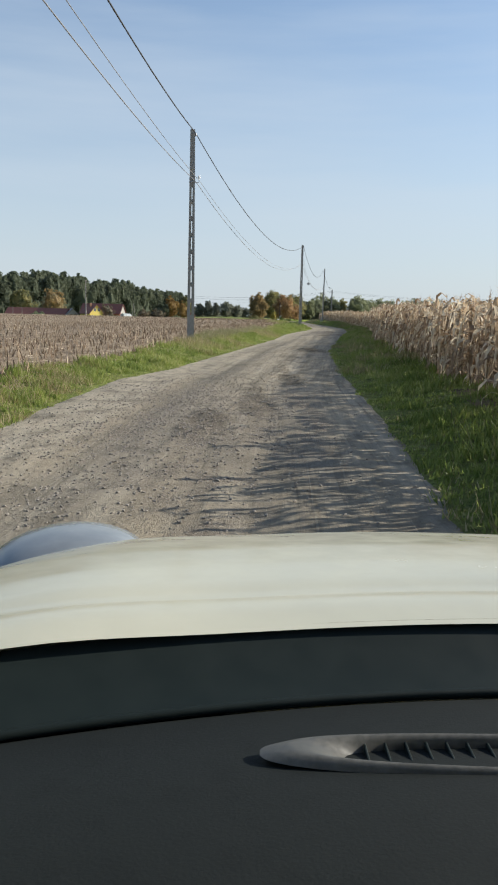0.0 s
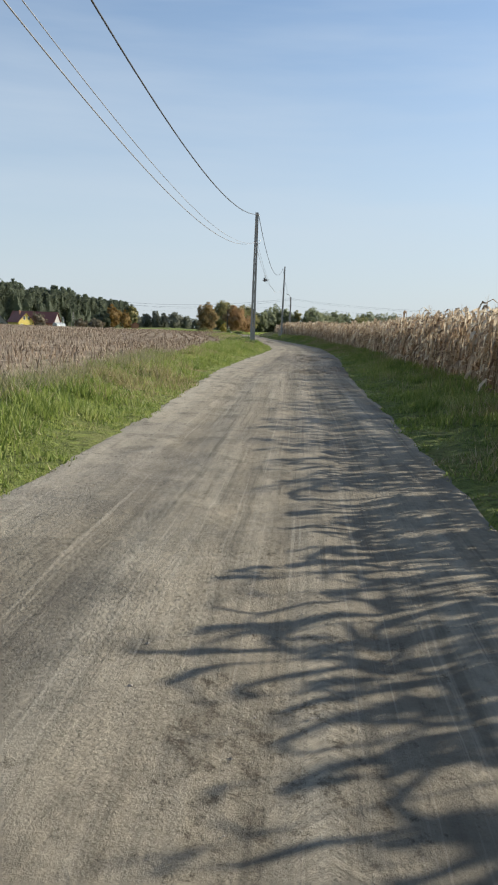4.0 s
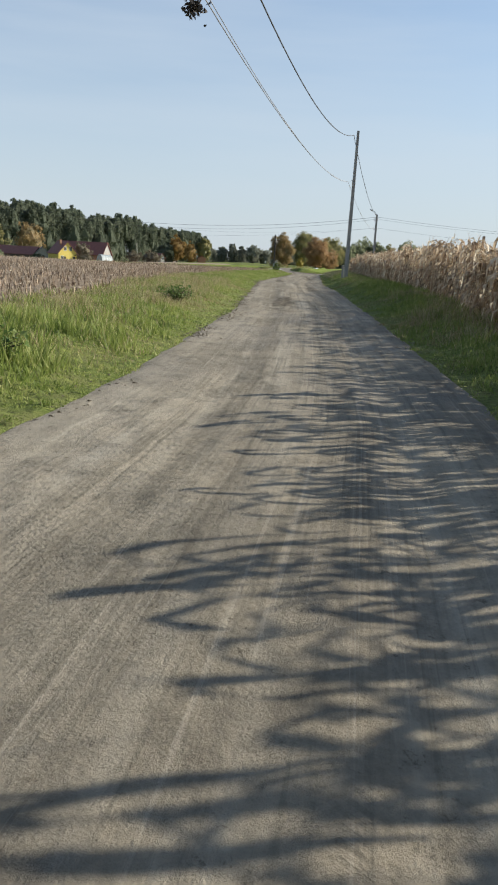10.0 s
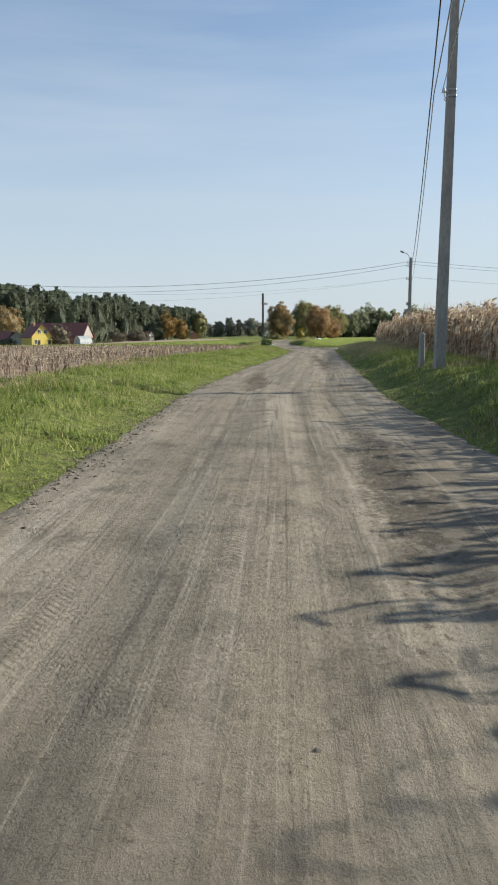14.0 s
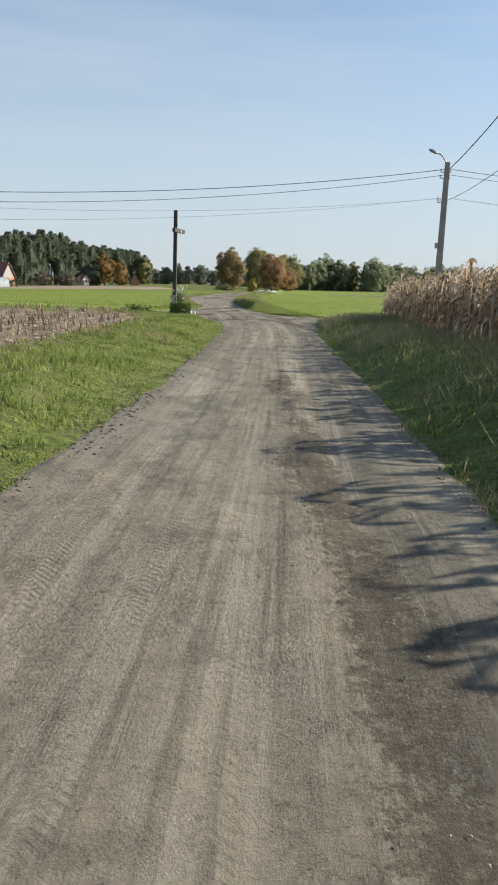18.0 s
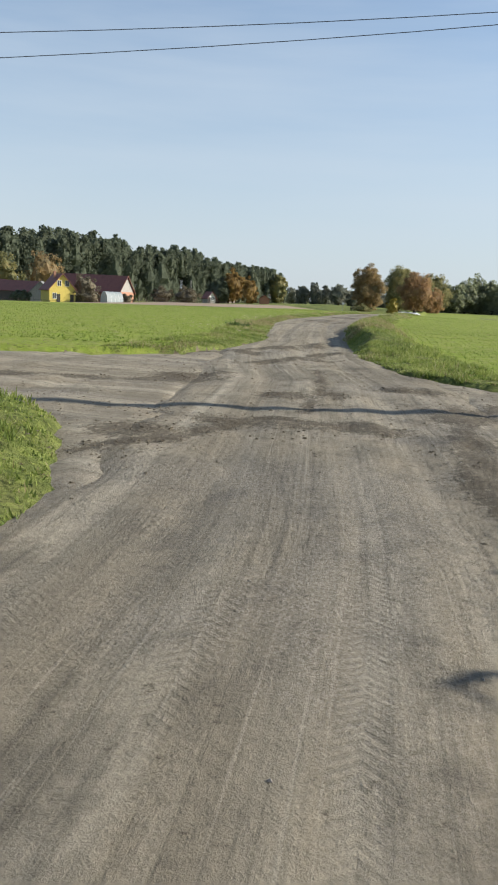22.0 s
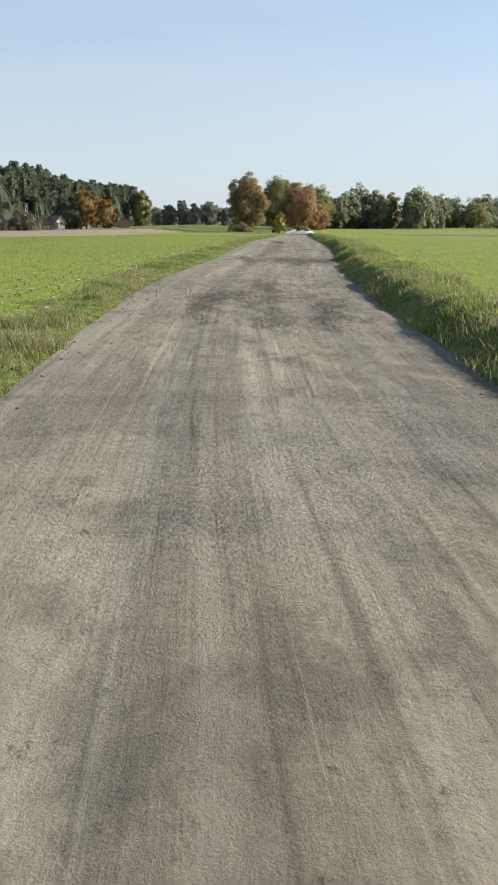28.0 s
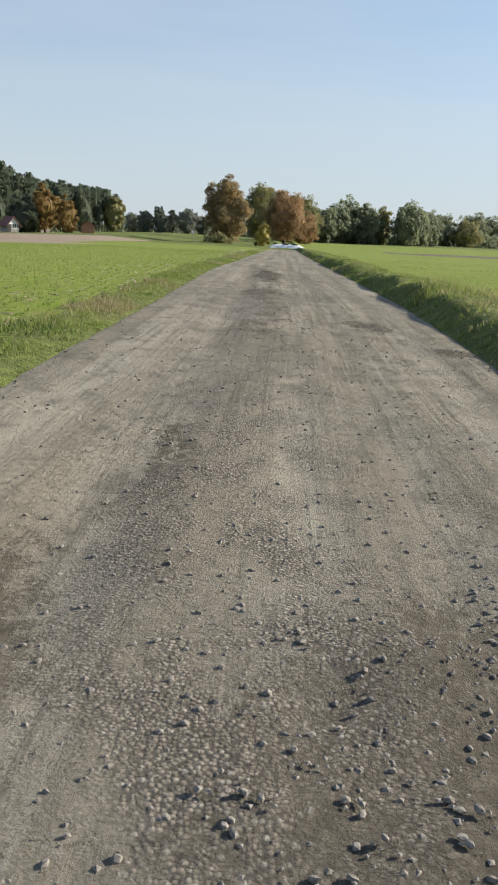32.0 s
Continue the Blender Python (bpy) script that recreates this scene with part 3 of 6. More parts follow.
def bank(x, y):
    """How the verges and fields rise from the road's edges."""
    dl = along(EDGE_L, y) - x + 0.06 * wobble(x, y, 0.9, 11)
    dr = x - along(EDGE_R, y) + 0.06 * wobble(x, y, 0.9, 12)
    early = smooth((176 - y) / 6)
    left = np.where(early > 0, 0.24 * smooth(dl / 1.6) + 0.08 * smooth(dl / 5), 0) * early + (1 - early) * (0.045 * smooth(dl / 0.35) + 0.04 * smooth(dl / 1.4))
    corner = smooth((y - 183) / 7)
    crest = 0.30 + 0.12 * smooth((206 - y) / 14)
    bump_r = (crest * smooth(dr / 0.65) - crest * smooth((dr - 1.1) / 1.3) + 0.08 * wobble(x, y, 0.5, 9) * smooth(dr / 0.5)) * corner
    rise = 0.30 * smooth((y - 92) / 15) * smooth((168 - y) / 15)
    right = ((0.14 + rise) * smooth(dr / 1.4) + 0.14 * smooth((dr - 0.5) / 2.5) - rise * smooth((dr - 2.0) / 1.6)) * early + (1 - early) * (bump_r + 0.04 * smooth(dr / 0.3))
    inside = np.minimum(dl, dr)                     # both negative inside the road
    road = -0.10 * smooth((np.minimum(-dl, -dr) + 0.05) / 0.35)
    z = np.where(dl > 0, left, np.where(dr > 0, right, road))
    edge = (0.035 - 0.022 * smooth((y - 186) / 6)) * wobble(x, y, 2.3) * smooth(np.abs(inside) / 0.3 + 0.4) * smooth((9 - np.maximum(dl, dr)) / 6)
    near = smooth((60 - np.maximum(dl, dr)) / 30)
    t = in_track(x, y, 0.0)
    return (z + edge * near) * (1 - t) - 0.20 * t


def ground_z(x, y):
    return terrain(x, y) + bank(x, y)


def build_ground():
    ys = np.concatenate([np.arange(-120, -10, 2.0), np.arange(-10, 262, 0.45), np.arange(262, 400, 3.0), np.geomspace(402, 4200, 40)])
    off = np.array([0.05, 0.15, 0.28, 0.42, 0.6, 0.8, 1.0, 1.3, 1.6, 2.0, 2.5, 3.0, 3.6, 4.3, 5.2, 6.5, 8, 10, 13, 17, 22, 30, 40, 55, 75, 100, 140, 200, 300, 480, 800, 1400, 2600])
    mid = np.array([0.04, 0.12, 0.3, 0.5, 0.7, 0.88, 0.96])
    rows = []
    for y in ys:
        l, r = along(EDGE_L, y), along(EDGE_R, y)
        rows.append(np.concatenate([(l - off)[::-1], l + (r - l) * mid, r + off]))
    x = np.array(rows)
    y = np.repeat(ys[:, None], x.shape[1], 1)
    z = ground_z(x, y)
    n, k = x.shape
    verts = np.stack([x, y, z], -1).reshape(-1, 3)
    i, j = np.meshgrid(np.arange(n - 1), np.arange(k - 1), indexing="ij")
    a = (i * k + j).ravel()
    faces = np.stack([a, a + 1, a + k + 1, a + k], 1)
    cx, cy = verts[faces, 0].mean(1), verts[faces, 1].mean(1)
    dl, dr = along(EDGE_L, cy) - cx, cx - along(EDGE_R, cy)
    wl = along(VERGE_L, cy) + 0.25 * wobble(cx, cy, 0.9)
    m = np.zeros(len(faces), dtype=int)
    m[(dl > wl) & (cy < 173)] = 1
    m[(dl > wl) & (cy > 179)] = 2
    m[(dr > 2.0) & (cy > 178)] = 2
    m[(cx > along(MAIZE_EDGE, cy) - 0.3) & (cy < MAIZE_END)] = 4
    m[(cy > 300) & (cy < 372) & (cx < -9) & (cx > -58)] = 3
    m[(cy > 352) & (m != 3)] = 0
    m[(in_track(cx, cy, 0.0) > 0.90) & (dl < 60) & (dr < 60)] = 5
    m[(cy > 182) & (cy < 520) & (cx > 20)] = 2
    m[(cy > 360) & (cy < 384) & (cx > 34) & (cx < 200)] = 5
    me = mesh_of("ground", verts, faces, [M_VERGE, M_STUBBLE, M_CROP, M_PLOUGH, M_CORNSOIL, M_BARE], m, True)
    return tagged(new("ground", me), "flat farmland with grass verges, stubble, young crop and tilled soil", "ground", kind="structure")


# loosened dark gravel and churned soil: x, y, half length across and along
LOOSE = [(7.0, 69.6, 0.7, 1.5), (0.15, 12.0, 0.32, 3.5), (0.9, 17.0, 0.3, 4.0), (-0.5, 9.2, 0.5, 1.6), (8.3, 79.5, 0.5, 0.5), (7.4, 79.7, 0.35, 0.4), (2.6, 30.0, 0.7, 4.0), (6.6, 55.0, 0.6, 4.0),
         (8.7, 104.0, 0.3, 5.0), (9.9, 118.0, 0.4, 3.0), (8.2, 134.0, 0.3, 6.0), (10.4, 146.0, 0.3, 7.0), (9.3, 182.4, 0.45, 1.0), (8.2, 185.6, 0.5, 0.8), (7.8, 183.3, 0.7, 0.6),
         (10.6, 185.0, 0.3, 1.6), (8.8, 188.0, 0.35, 2.5), (9.4, 173.6, 0.6, 0.35), (8.6, 172.6, 0.6, 0.40), (9.4, 175.9, 0.6, 0.35), (11.0, 177.6, 0.7, 0.5), (11.7, 173.6, 0.35, 1.3), (10.7, 173.7, 0.5, 0.4), (11.8, 175.0, 0.5, 1.2), (7.8, 177.4, 0.7, 0.7), (10.1, 176.3, 0.3, 0.6),
         (7.2, 214.0, 0.4, 5.0), (8.9, 226.6, 0.9, 2.2), (8.0, 228.0, 0.5, 2.0), (6.7, 228.5, 0.35, 2.4), (7.2, 231.0, 0.3, 1.5),
         (6.8, 63.8, 0.5, 1.6), (6.1, 61.8, 0.8, 0.8), (7.7, 66.4, 0.9, 1.4), (8.3, 63.2, 0.35, 1.6), (5.5, 54.4, 0.9, 1.6), (6.1, 213.0, 0.55, 2.4), (7.0, 213.5, 0.6, 2.8), (8.1, 213.0, 0.5, 2.5),
         (8.1, 242.5, 0.5, 5.0), (10.1, 236.4, 0.4, 0.4), (9.6, 238.5, 0.3, 0.8), (8.6, 254.0, 0.5, 6.0)]


# dark churned wheel sweeps between the side track and the road
SWEEPS = [(0.36, ((-6, 177.2), (2, 179.0), (5.5, 181.6), (7.2, 183.4), (7.7, 184.6), (8.2, 186.2))), (0.32, ((8.3, 180.8), (8.8, 182.0), (9.05, 183.4), (9.4, 184.4), (9.8, 185.3))),
          (0.24, ((-5, 175.0), (3, 175.6), (7.2, 176.6), (8.2, 178.2))), (0.34, ((12.2, 166.5), (11.9, 169.2), (11.7, 171.0), (11.6, 173.6), (11.9, 175.6), (12.6, 176.8))),
          (0.11, ((9.9, 174.5), (9.87, 177.4), (9.55, 180.0))), (0.16, ((8.2, 171.6), (8.9, 172.3), (9.5, 173.9), (10.5, 173.6)))]


def sweep_at(x, y):
    k = np.zeros(np.broadcast(x, y).shape)
    for w, line in SWEEPS:
        for (ax, ay), (bx, by) in zip(line[:-1], line[1:]):
            u = np.clip(((x - ax) * (bx - ax) + (y - ay) * (by - ay)) / ((bx - ax) ** 2 + (by - ay) ** 2), 0, 1)
            k = np.maximum(k, 1.2 - 0.8 * np.hypot(x - ax - u * (bx - ax), y - ay - u * (by - ay)) / w)
    return k


def looseness(x, y):
    """1 in the middle of a loosened patch, 0 on packed road."""
    k = np.zeros(np.broadcast(x, y).shape)
    for px, py, rx, ry in LOOSE:
        k = np.maximum(k, 1.25 - np.hypot((x - px) / rx, (y - py) / ry) * 0.75)
    k = np.maximum(k, sweep_at(x, y))
    return smooth((k - 0.25 + 0.38 * wobble(x, y * 0.35, 1.6, 6) + 0.15 * wobble(x, y * 0.6, 5.0, 3)) / 0.95)


def road_relief(u, y, x):
    """Wheel ruts, potholes and churned strips; u is metres from the middle."""
    drift = 0.15 * lattice_noise(y * 0.06, 3.0)
    rut = -0.026 * np.exp(-((np.abs(u - drift) - 0.80) / 0.22) ** 2) - 0.014 * np.exp(-((u - 0.25 - drift) / 0.12) ** 2)
    churn = smooth((wobble(x * 1.2, y * 0.35, 0.5, 5) - 0.1) / 0.5)
    fluff = looseness(x, y)
    return rut + 0.014 * wobble(x, y, 1.1, 4) + (0.004 + 0.010 * churn + 0.030 * fluff) * wobble(x, y, 4.2, 0.7) + 0.010 * fluff


GRAVEL = [(-0.6, 9.0, 1.3, 4.8), (0.7, 10.5, 0.5, 4.5), (6.4, 55.5, 0.8, 4.0), (6.6, 66.0, 0.8, 3.0), (7.6, 232.0, 0.8, 6.0), (9.0, 228.5, 0.7, 3.0), (7.4, 244.0, 0.8, 6.0)]
# wheel tracks: metres from the middle of the road, where each begins and ends
TRACKS = [(-0.60, 30, 95), (0.62, -4, 90), (-1.15, 96, 170), (-0.45, 100, 172), (0.25, 118, 178), (1.0, 95, 172), (-0.55, 186, 262), (0.75, 186, 250), (0.1, 198, 226), (-1.2, 200, 225)]


def mark(me, key, values):
    me.attributes.new(key, "FLOAT", "POINT").data.foreach_set("value", np.asarray(values, dtype=np.float32))


def wheel_tracks(u, x, y):
    """Across and along the nearest wheel track, and 1 where one lies close."""
    best, lat, run = np.full(x.shape, 9.0), np.full(x.shape, 9.0), np.zeros(x.shape)
    for k, (off, y0, y1) in enumerate(TRACKS):
        d = u - off - 0.16 * lattice_noise(y * 0.05, np.full(y.shape, 5.0 + 3 * k)) - 0.03 * lattice_noise(y * 0.3, np.full(y.shape, 50.0 + k))
        d = np.where((y > y0) & (y < y1), d, 9.0)
        near = np.abs(d) < best
        best, lat, run = np.where(near, np.abs(d), best), np.where(near, d, lat), np.where(near, y + 0.13 * k, run)
    return lat, run, smooth((0.17 - best) / 0.04)


def mark_loose(me, verts, u):
    """What the road's material needs to know of each point."""
    x, y = verts[:, 0], verts[:, 1]
    mark(me, "loose", looseness(x, y))
    bed = np.zeros(len(x))
    for px, py, rx, ry in GRAVEL:
        bed = np.maximum(bed, 1.35 - np.hypot((x - px) / rx, (y - py) / ry))
    mark(me, "gravel", smooth(bed + 0.25 * wobble(x, y * 0.5, 1.3, 21)))
    lat, run, wheel = wheel_tracks(u, x, y)
    mark(me, "lat", lat)
    mark(me, "run", run)
    mark(me, "wheel", wheel * (1 - smooth(bed)))


def build_road():
    ys = np.concatenate([np.arange(-110, -4, 1.0), np.arange(-4, 262, 0.14), np.arange(262, 352, 1.0)])
    ks = np.linspace(-0.10, 1.10, 43)
    l, r = along(EDGE_L, ys)[:, None], along(EDGE_R, ys)[:, None]
    x = l + (r - l) * ks[None]
    y = np.repeat(ys[:, None], len(ks), 1)
    u = x - (l + r) / 2
    edge = np.maximum(np.abs(ks - 0.5) - 0.5, -0.1)[None] * (r - l)
    merge = smooth((y - 165.5) / 4) * smooth((185.5 - y) / 2.5)
    edge = edge + merge * (0.10 + 0.30 * wobble(x, y, 0.8, 31))
    inner = smooth((np.minimum(ks, 1 - ks)[None] * (r - l) - 0.05) / 0.45)
    z = terrain(x, y) + road_relief(u, y, x) * (0.25 + 0.75 * inner) + 0.004 - (0.45 - 0.33 * merge) * np.maximum(edge, 0)
    n, k = x.shape
    verts = np.stack([x, y, z], -1).reshape(-1, 3)
    i, j = np.meshgrid(np.arange(n - 1), np.arange(k - 1), indexing="ij")
    a = (i * k + j).ravel()
    faces = np.stack([a, a + 1, a + k + 1, a + k], 1)
    me = mesh_of("road", verts, faces, M_ROAD, None, True, np.stack([u, y], -1).reshape(-1, 2))
    mark_loose(me, verts, u.reshape(-1))
    tagged(new("road", me), "unpaved country road of packed sand and gravel with wheel ruts", "road", kind="structure")
    # the side track that crosses it
    xs = np.concatenate([np.arange(-140, -20, 2.0), np.arange(-20, 26, 0.18), np.arange(26, 60, 1.0)])
    vs = np.linspace(-9.5, 6.5, 80)
    x = np.repeat(xs[:, None], len(vs), 1)
    y = 177.0 + np.repeat(vs[None], len(xs), 0)
    z = terrain(x, y) - 0.016 + 0.018 * wobble(x, y, 1.3, 3) + 0.045 * smooth(wobble(x, y, 0.55, 8) / 0.6) * wobble(x, y, 4.1, 1) - 0.07 * (1 - in_track(x, y, 0.45))
    z -= 0.09 * smooth((np.minimum(x - along(EDGE_L, y), along(EDGE_R, y) - x) + 0.15) / 0.5)
    n, k = x.shape
    verts = np.stack([x, y, z], -1).reshape(-1, 3)
    i, j = np.meshgrid(np.arange(n - 1), np.arange(k - 1), indexing="ij")
    a = (i * k + j).ravel()
    faces = np.stack([a, a + k, a + k + 1, a + 1], 1)
    me = mesh_of("side_track", verts, faces, M_TRACK, None, True, np.stack([y, x], -1).reshape(-1, 2))
    mark_loose(me, verts, np.full(len(verts), 9.0))
    tagged(new("side_track", me), "rutted sandy field track crossing the road", "track", kind="structure")


build_ground()
build_road()


# ---------------------------------------------------------------- poles and wires
def slotted_shaft(height, solid, w0, w1, d0, d1):
    """A concrete pole of two legs with rungs between them, solid at its foot and top."""
    pieces = []
    foot = 1.15
    width = lambda z: w0 + (w1 - w0) * z / height
    depth = lambda z: d0 + (d1 - d0) * z / height

    def block(x, z0, z1, wx, thin=1.0):
        h = z1 - z0
        v, f = box(1, 1, h, (0, 0, 0), 0.0)
        k = (v[:, 2] / h)[:, None]
        wz = np.where(k < 0.5, width(z0), width(z1))
        dz = np.where(k < 0.5, depth(z0), depth(z1))
        v = v.copy()
        v[:, 0] = (x + v[:, 0:1] * wx)[:, 0] * wz[:, 0]
        v[:, 1] = v[:, 1] * dz[:, 0] * thin
        v[:, 2] += z0
        pieces.append((v, f))

    block(0, -0.6, foot, 1.0)
    z, step, rung = foot, 0.56, 0.16
    top = height - solid
    count = max(1, int((top - foot) / step))
    step = (top - foot) / count
    for side in (-1, 1):
        block(side * 0.30, foot, top, 0.40)
    for i in range(count):
        z0 = foot + i * step + (step - rung)
        block(0, z0, z0 + rung, 0.22, 0.9)
    block(0, top, height, 1.0)
    return join(pieces)


def insulator(at):
    prof = [(0.012, 0), (0.012, 0.05), (0.04, 0.06), (0.045, 0.09), (0.028, 0.10), (0.034, 0.13), (0.015, 0.15)]
    v, f = tube([(at[0], at[1], at[2] + z) for _, z in prof], [r for r, _ in prof], 10)
    return v, f


def concrete_pole(x, y, z, height, turn, label, w=(0.35, 0.20), d=(0.20, 0.15), solid=1.9, lean=(0, 0), drop=1.9):
    p = thing("utility_pole", label, "utility pole", (x, y, z), turn, "poles along the road")
    v, f = slotted_shaft(height, solid, w[0], w[1], d[0], d[1])
    v[:, 0] += lean[0] * v[:, 2]
    v[:, 1] += lean[1] * v[:, 2]
    part("shaft", mesh_of("shaft", v, f, M_CONCRETE), p)
    hx, hz = w[1] / 2, height - drop
    part("band", mesh_of("band", *join([box(w[1] + 0.06, d[1] + 0.05, 0.05, (lean[0] * hz, lean[1] * hz, hz + k), 0.006) for k in (0, 0.12)]), M_STEEL), p, "steel strap round the shaft")
    hook = [(hx + lean[0] * hz, lean[1] * hz, hz + 0.02), (hx + 0.10, 0, hz), (hx + 0.16, 0, hz + 0.04), (hx + 0.17, 0, hz + 0.13)]
    part("hook", mesh_of("hook", *tube(hook, 0.012, 8), M_STEEL, None, True), p)
    part("insulator", mesh_of("insulator", *insulator((hx + 0.17, 0, hz + 0.12)), M_CERAMIC, None, True), p)
    part("clamp", mesh_of("clamp", *box(0.06, 0.12, 0.10, (hx + 0.03 + lean[0] * height, lean[1] * height, height - 0.22), 0.01), M_STEEL), p)
    return p


POLES = [(-4.2, -20.0, 0.2, 8.1), (-2.22, 30.1, 0.10, 7.95), (5.40, 80.4, 0.18, 8.25), (12.33, 128.8, 0.35, 8.7), (19.0, 177.6, 0.15, 7.25)]
concrete_pole(*POLES[0], 8, "weathered concrete ladder pole standing on the grass verge")
concrete_pole(*POLES[1], 8, "weathered concrete ladder pole with slotted shaft beside stubble", (0.28, 0.17), (0.18, 0.13))
concrete_pole(*POLES[2], 6, "weathered concrete ladder pole with slotted shaft among weeds", (0.29, 0.18), (0.19, 0.14))
concrete_pole(*POLES[3], 96, "slim dark concrete pole leaning slightly beside the maize", (0.22, 0.14), (0.22, 0.13), 6.0, (0.0, -0.012), 3.0)

stub = thing("stub_post", "short weathered concrete stub post beside the pole", "post", (12.25, 130.6, 0.42), 12)
part("shaft", mesh_of("shaft", *box(0.13, 0.12, 1.0, (0, 0, -0.2), 0.015, (0.9, 0.9)), M_CONCRETE), stub)


def lamp_pole():
    x, y, z, h = POLES[4]
    p = thing("street_lamp", "concrete street lamp pole leaning over behind the maize", "street lamp", (x, y, z), 0, "poles along the road")
    v, f = slotted_shaft(h, 6.2, 0.30, 0.20, 0.26, 0.18)
    part("shaft", mesh_of("shaft", v, f, M_CONCRETE), p)
    tip = 0.0
    arm = [(tip - 0.05, 0.0, h - 0.5), (tip - 0.09, 0.02, h + 0.02), (tip - 0.20, 0.06, h + 0.22), (tip - 0.34, 0.10, h + 0.36), (tip - 0.54, 0.14, h + 0.41)]
    part("arm", mesh_of("arm", *tube(arm, 0.028, 10), M_STEEL, None, True), p)
    prof = [(0, 0.03), (0.05, 0.055), (0.16, 0.08), (0.30, 0.07), (0.39, 0.03)]
    head = tube([(tip - 0.49 - s, 0.14 + 0.12 * s, h + 0.40 + 0.45 * s) for s, _ in prof], [r for _, r in prof], 10)
    part("lamp_head", mesh_of("lamp_head", *head, M_STEEL, None, True), p, "grey elongated lamp housing")
    for k, dz in enumerate((-0.36, -0.62, -1.60, -1.70)):
        for side in (-1, 1):
            part("insulator", mesh_of("insulator", *insulator((tip - 0.03 * 2 + side * 0.22, 0.05 * k, h + dz - 0.08)), M_CERAMIC, None, True), p)
        part("bracket", mesh_of("bracket", *box(0.5, 0.04, 0.04, (tip - 0.05, 0.05 * k, h + dz - 0.10), 0.005), M_STEEL), p)
    part("fuse_box", mesh_of("fuse_box", *box(0.16, 0.12, 0.26, (tip - 0.20, -0.02, h - 3.9), 0.015), M_STEEL), p)


lamp_pole()


def wire(a, b, sag, radius, mat, label, category="cable", group="overhead wires"):
    t = np.linspace(0, 1, 41)[:, None]
    a, b = np.array(a, dtype=float), np.array(b, dtype=float)
    p = a + (b - a) * t
    p[:, 2] -= sag * 4 * (t * (1 - t))[:, 0]
    ob = new("overhead_wire", mesh_of("overhead_wire", *tube(p, radius, 6), mat, None, True))
    return tagged(ob, label, category, group)


def up(k, dx, dz):
    x, y, z, h = POLES[k]
    return (x + dx, y, z + h + dz)


TOP = [up(0, 0.1, -0.1), up(1, 0.1, -0.1), up(2, 0.1, -0.1), up(3, -0.14, -0.25), up(4, 0.12, -0.28)]
LOW = [up(0, 0.15, -1.85), up(1, 0.12, -1.88), up(2, -0.08, -1.85), up(3, -0.28, -2.95), up(4, 0.12, -1.75)]
for k in range(4):
    wire(TOP[k], TOP[k + 1], (1.3, 1.85, 2.0, 0.9)[k], 0.019, M_CABLE, "thick black twisted cable strung between the poles")
    for dx, extra in ((0.0, 0.0), (0.16, -0.22))[:2 if k < 3 else 1]:
        a, c = np.array(LOW[k]) + (dx, 0, 0.05), np.array(LOW[k + 1]) + (dx, 0, 0.05)
        wire(a, c, (1.0, 1.75, 1.30, 0.9)[k] + extra * (1.0, 0.6, -0.7, 0.0)[k], 0.0115 - 0.02 * dx, M_WIRE, "thin pale wire strung below the main cable")
for z, rise, sag, rad in ((7.10, 0.68, 2.41, 0.015), (6.85, 0.84, 2.66, 0.012), (5.80, 2.06, 2.30, 0.005), (5.83, 0.51, 2.25, 0.005)):
    wire((19.0, 177.6, z), (-36, 172.6, z + rise), sag, rad, M_CABLE, "dark overhead wire spanning the road crossing")
    wire((19.15, 177.6, z), (72, 177.6, z + 0.3), 1.4, rad * 0.8, M_CABLE, "dark overhead wire running off over the maize")
concrete_pole(-36, 172.6, 0.0, 8.0, 90, "weathered concrete pole carrying wires beside the field track")
concrete_pole(72, 177.6, 0.0, 7.0, 90, "weathered concrete pole carrying wires beyond the maize")


def unit(v):
    return v / (np.linalg.norm(v, axis=1)[:, None] + 1e-9)


def leaf_cards(centres, size, r, bendy=0.25, facing=None):
    """Folded leaf clumps, one island each, as verts and tris."""
    n = len(centres)
    c = unit(r.normal(size=(n, 3)))
    if facing is not None:
        c = unit(unit(facing) + 0.42 * r.normal(size=(n, 3)))
    a = unit(np.cross(c, r.normal(size=(n, 3))))
    b = np.cross(a, c)
    s = size * r.uniform(0.6, 1.35, n)[:, None]
    w = s * r.uniform(0.45, 0.85, n)[:, None]
    v = np.stack([centres - a * s * 0.5, centres + b * w * 0.5 + c * s * bendy * 0.4, centres + a * s * 0.5 - c * s * bendy, centres - b * w * 0.5 + c * s * bendy * 0.4], 1)
    k = np.arange(n)[:, None] * 4
    return v.reshape(-1, 3), np.concatenate([k + [[0, 1, 2]], k + [[0, 2, 3]]])


r0 = np.random.default_rng(11)
clump = thing("tangled_clump", "dark tangled clump of dry twigs hanging on the wire", "twig clump", (7.08, 93.2, 5.12))
v, f = leaf_cards(r0.normal(size=(110, 3)) * (0.075, 0.075, 0.085), 0.09, r0)
tagged(part("twigs", mesh_of("twigs", v, f, M_DARKWOOD), clump), kind="stuff")
part("string", mesh_of("string", *tube([(0, 0, 0.0), (0.01, 0, 0.18), (0, 0, 0.40)], 0.012, 6), M_CABLE), clump)


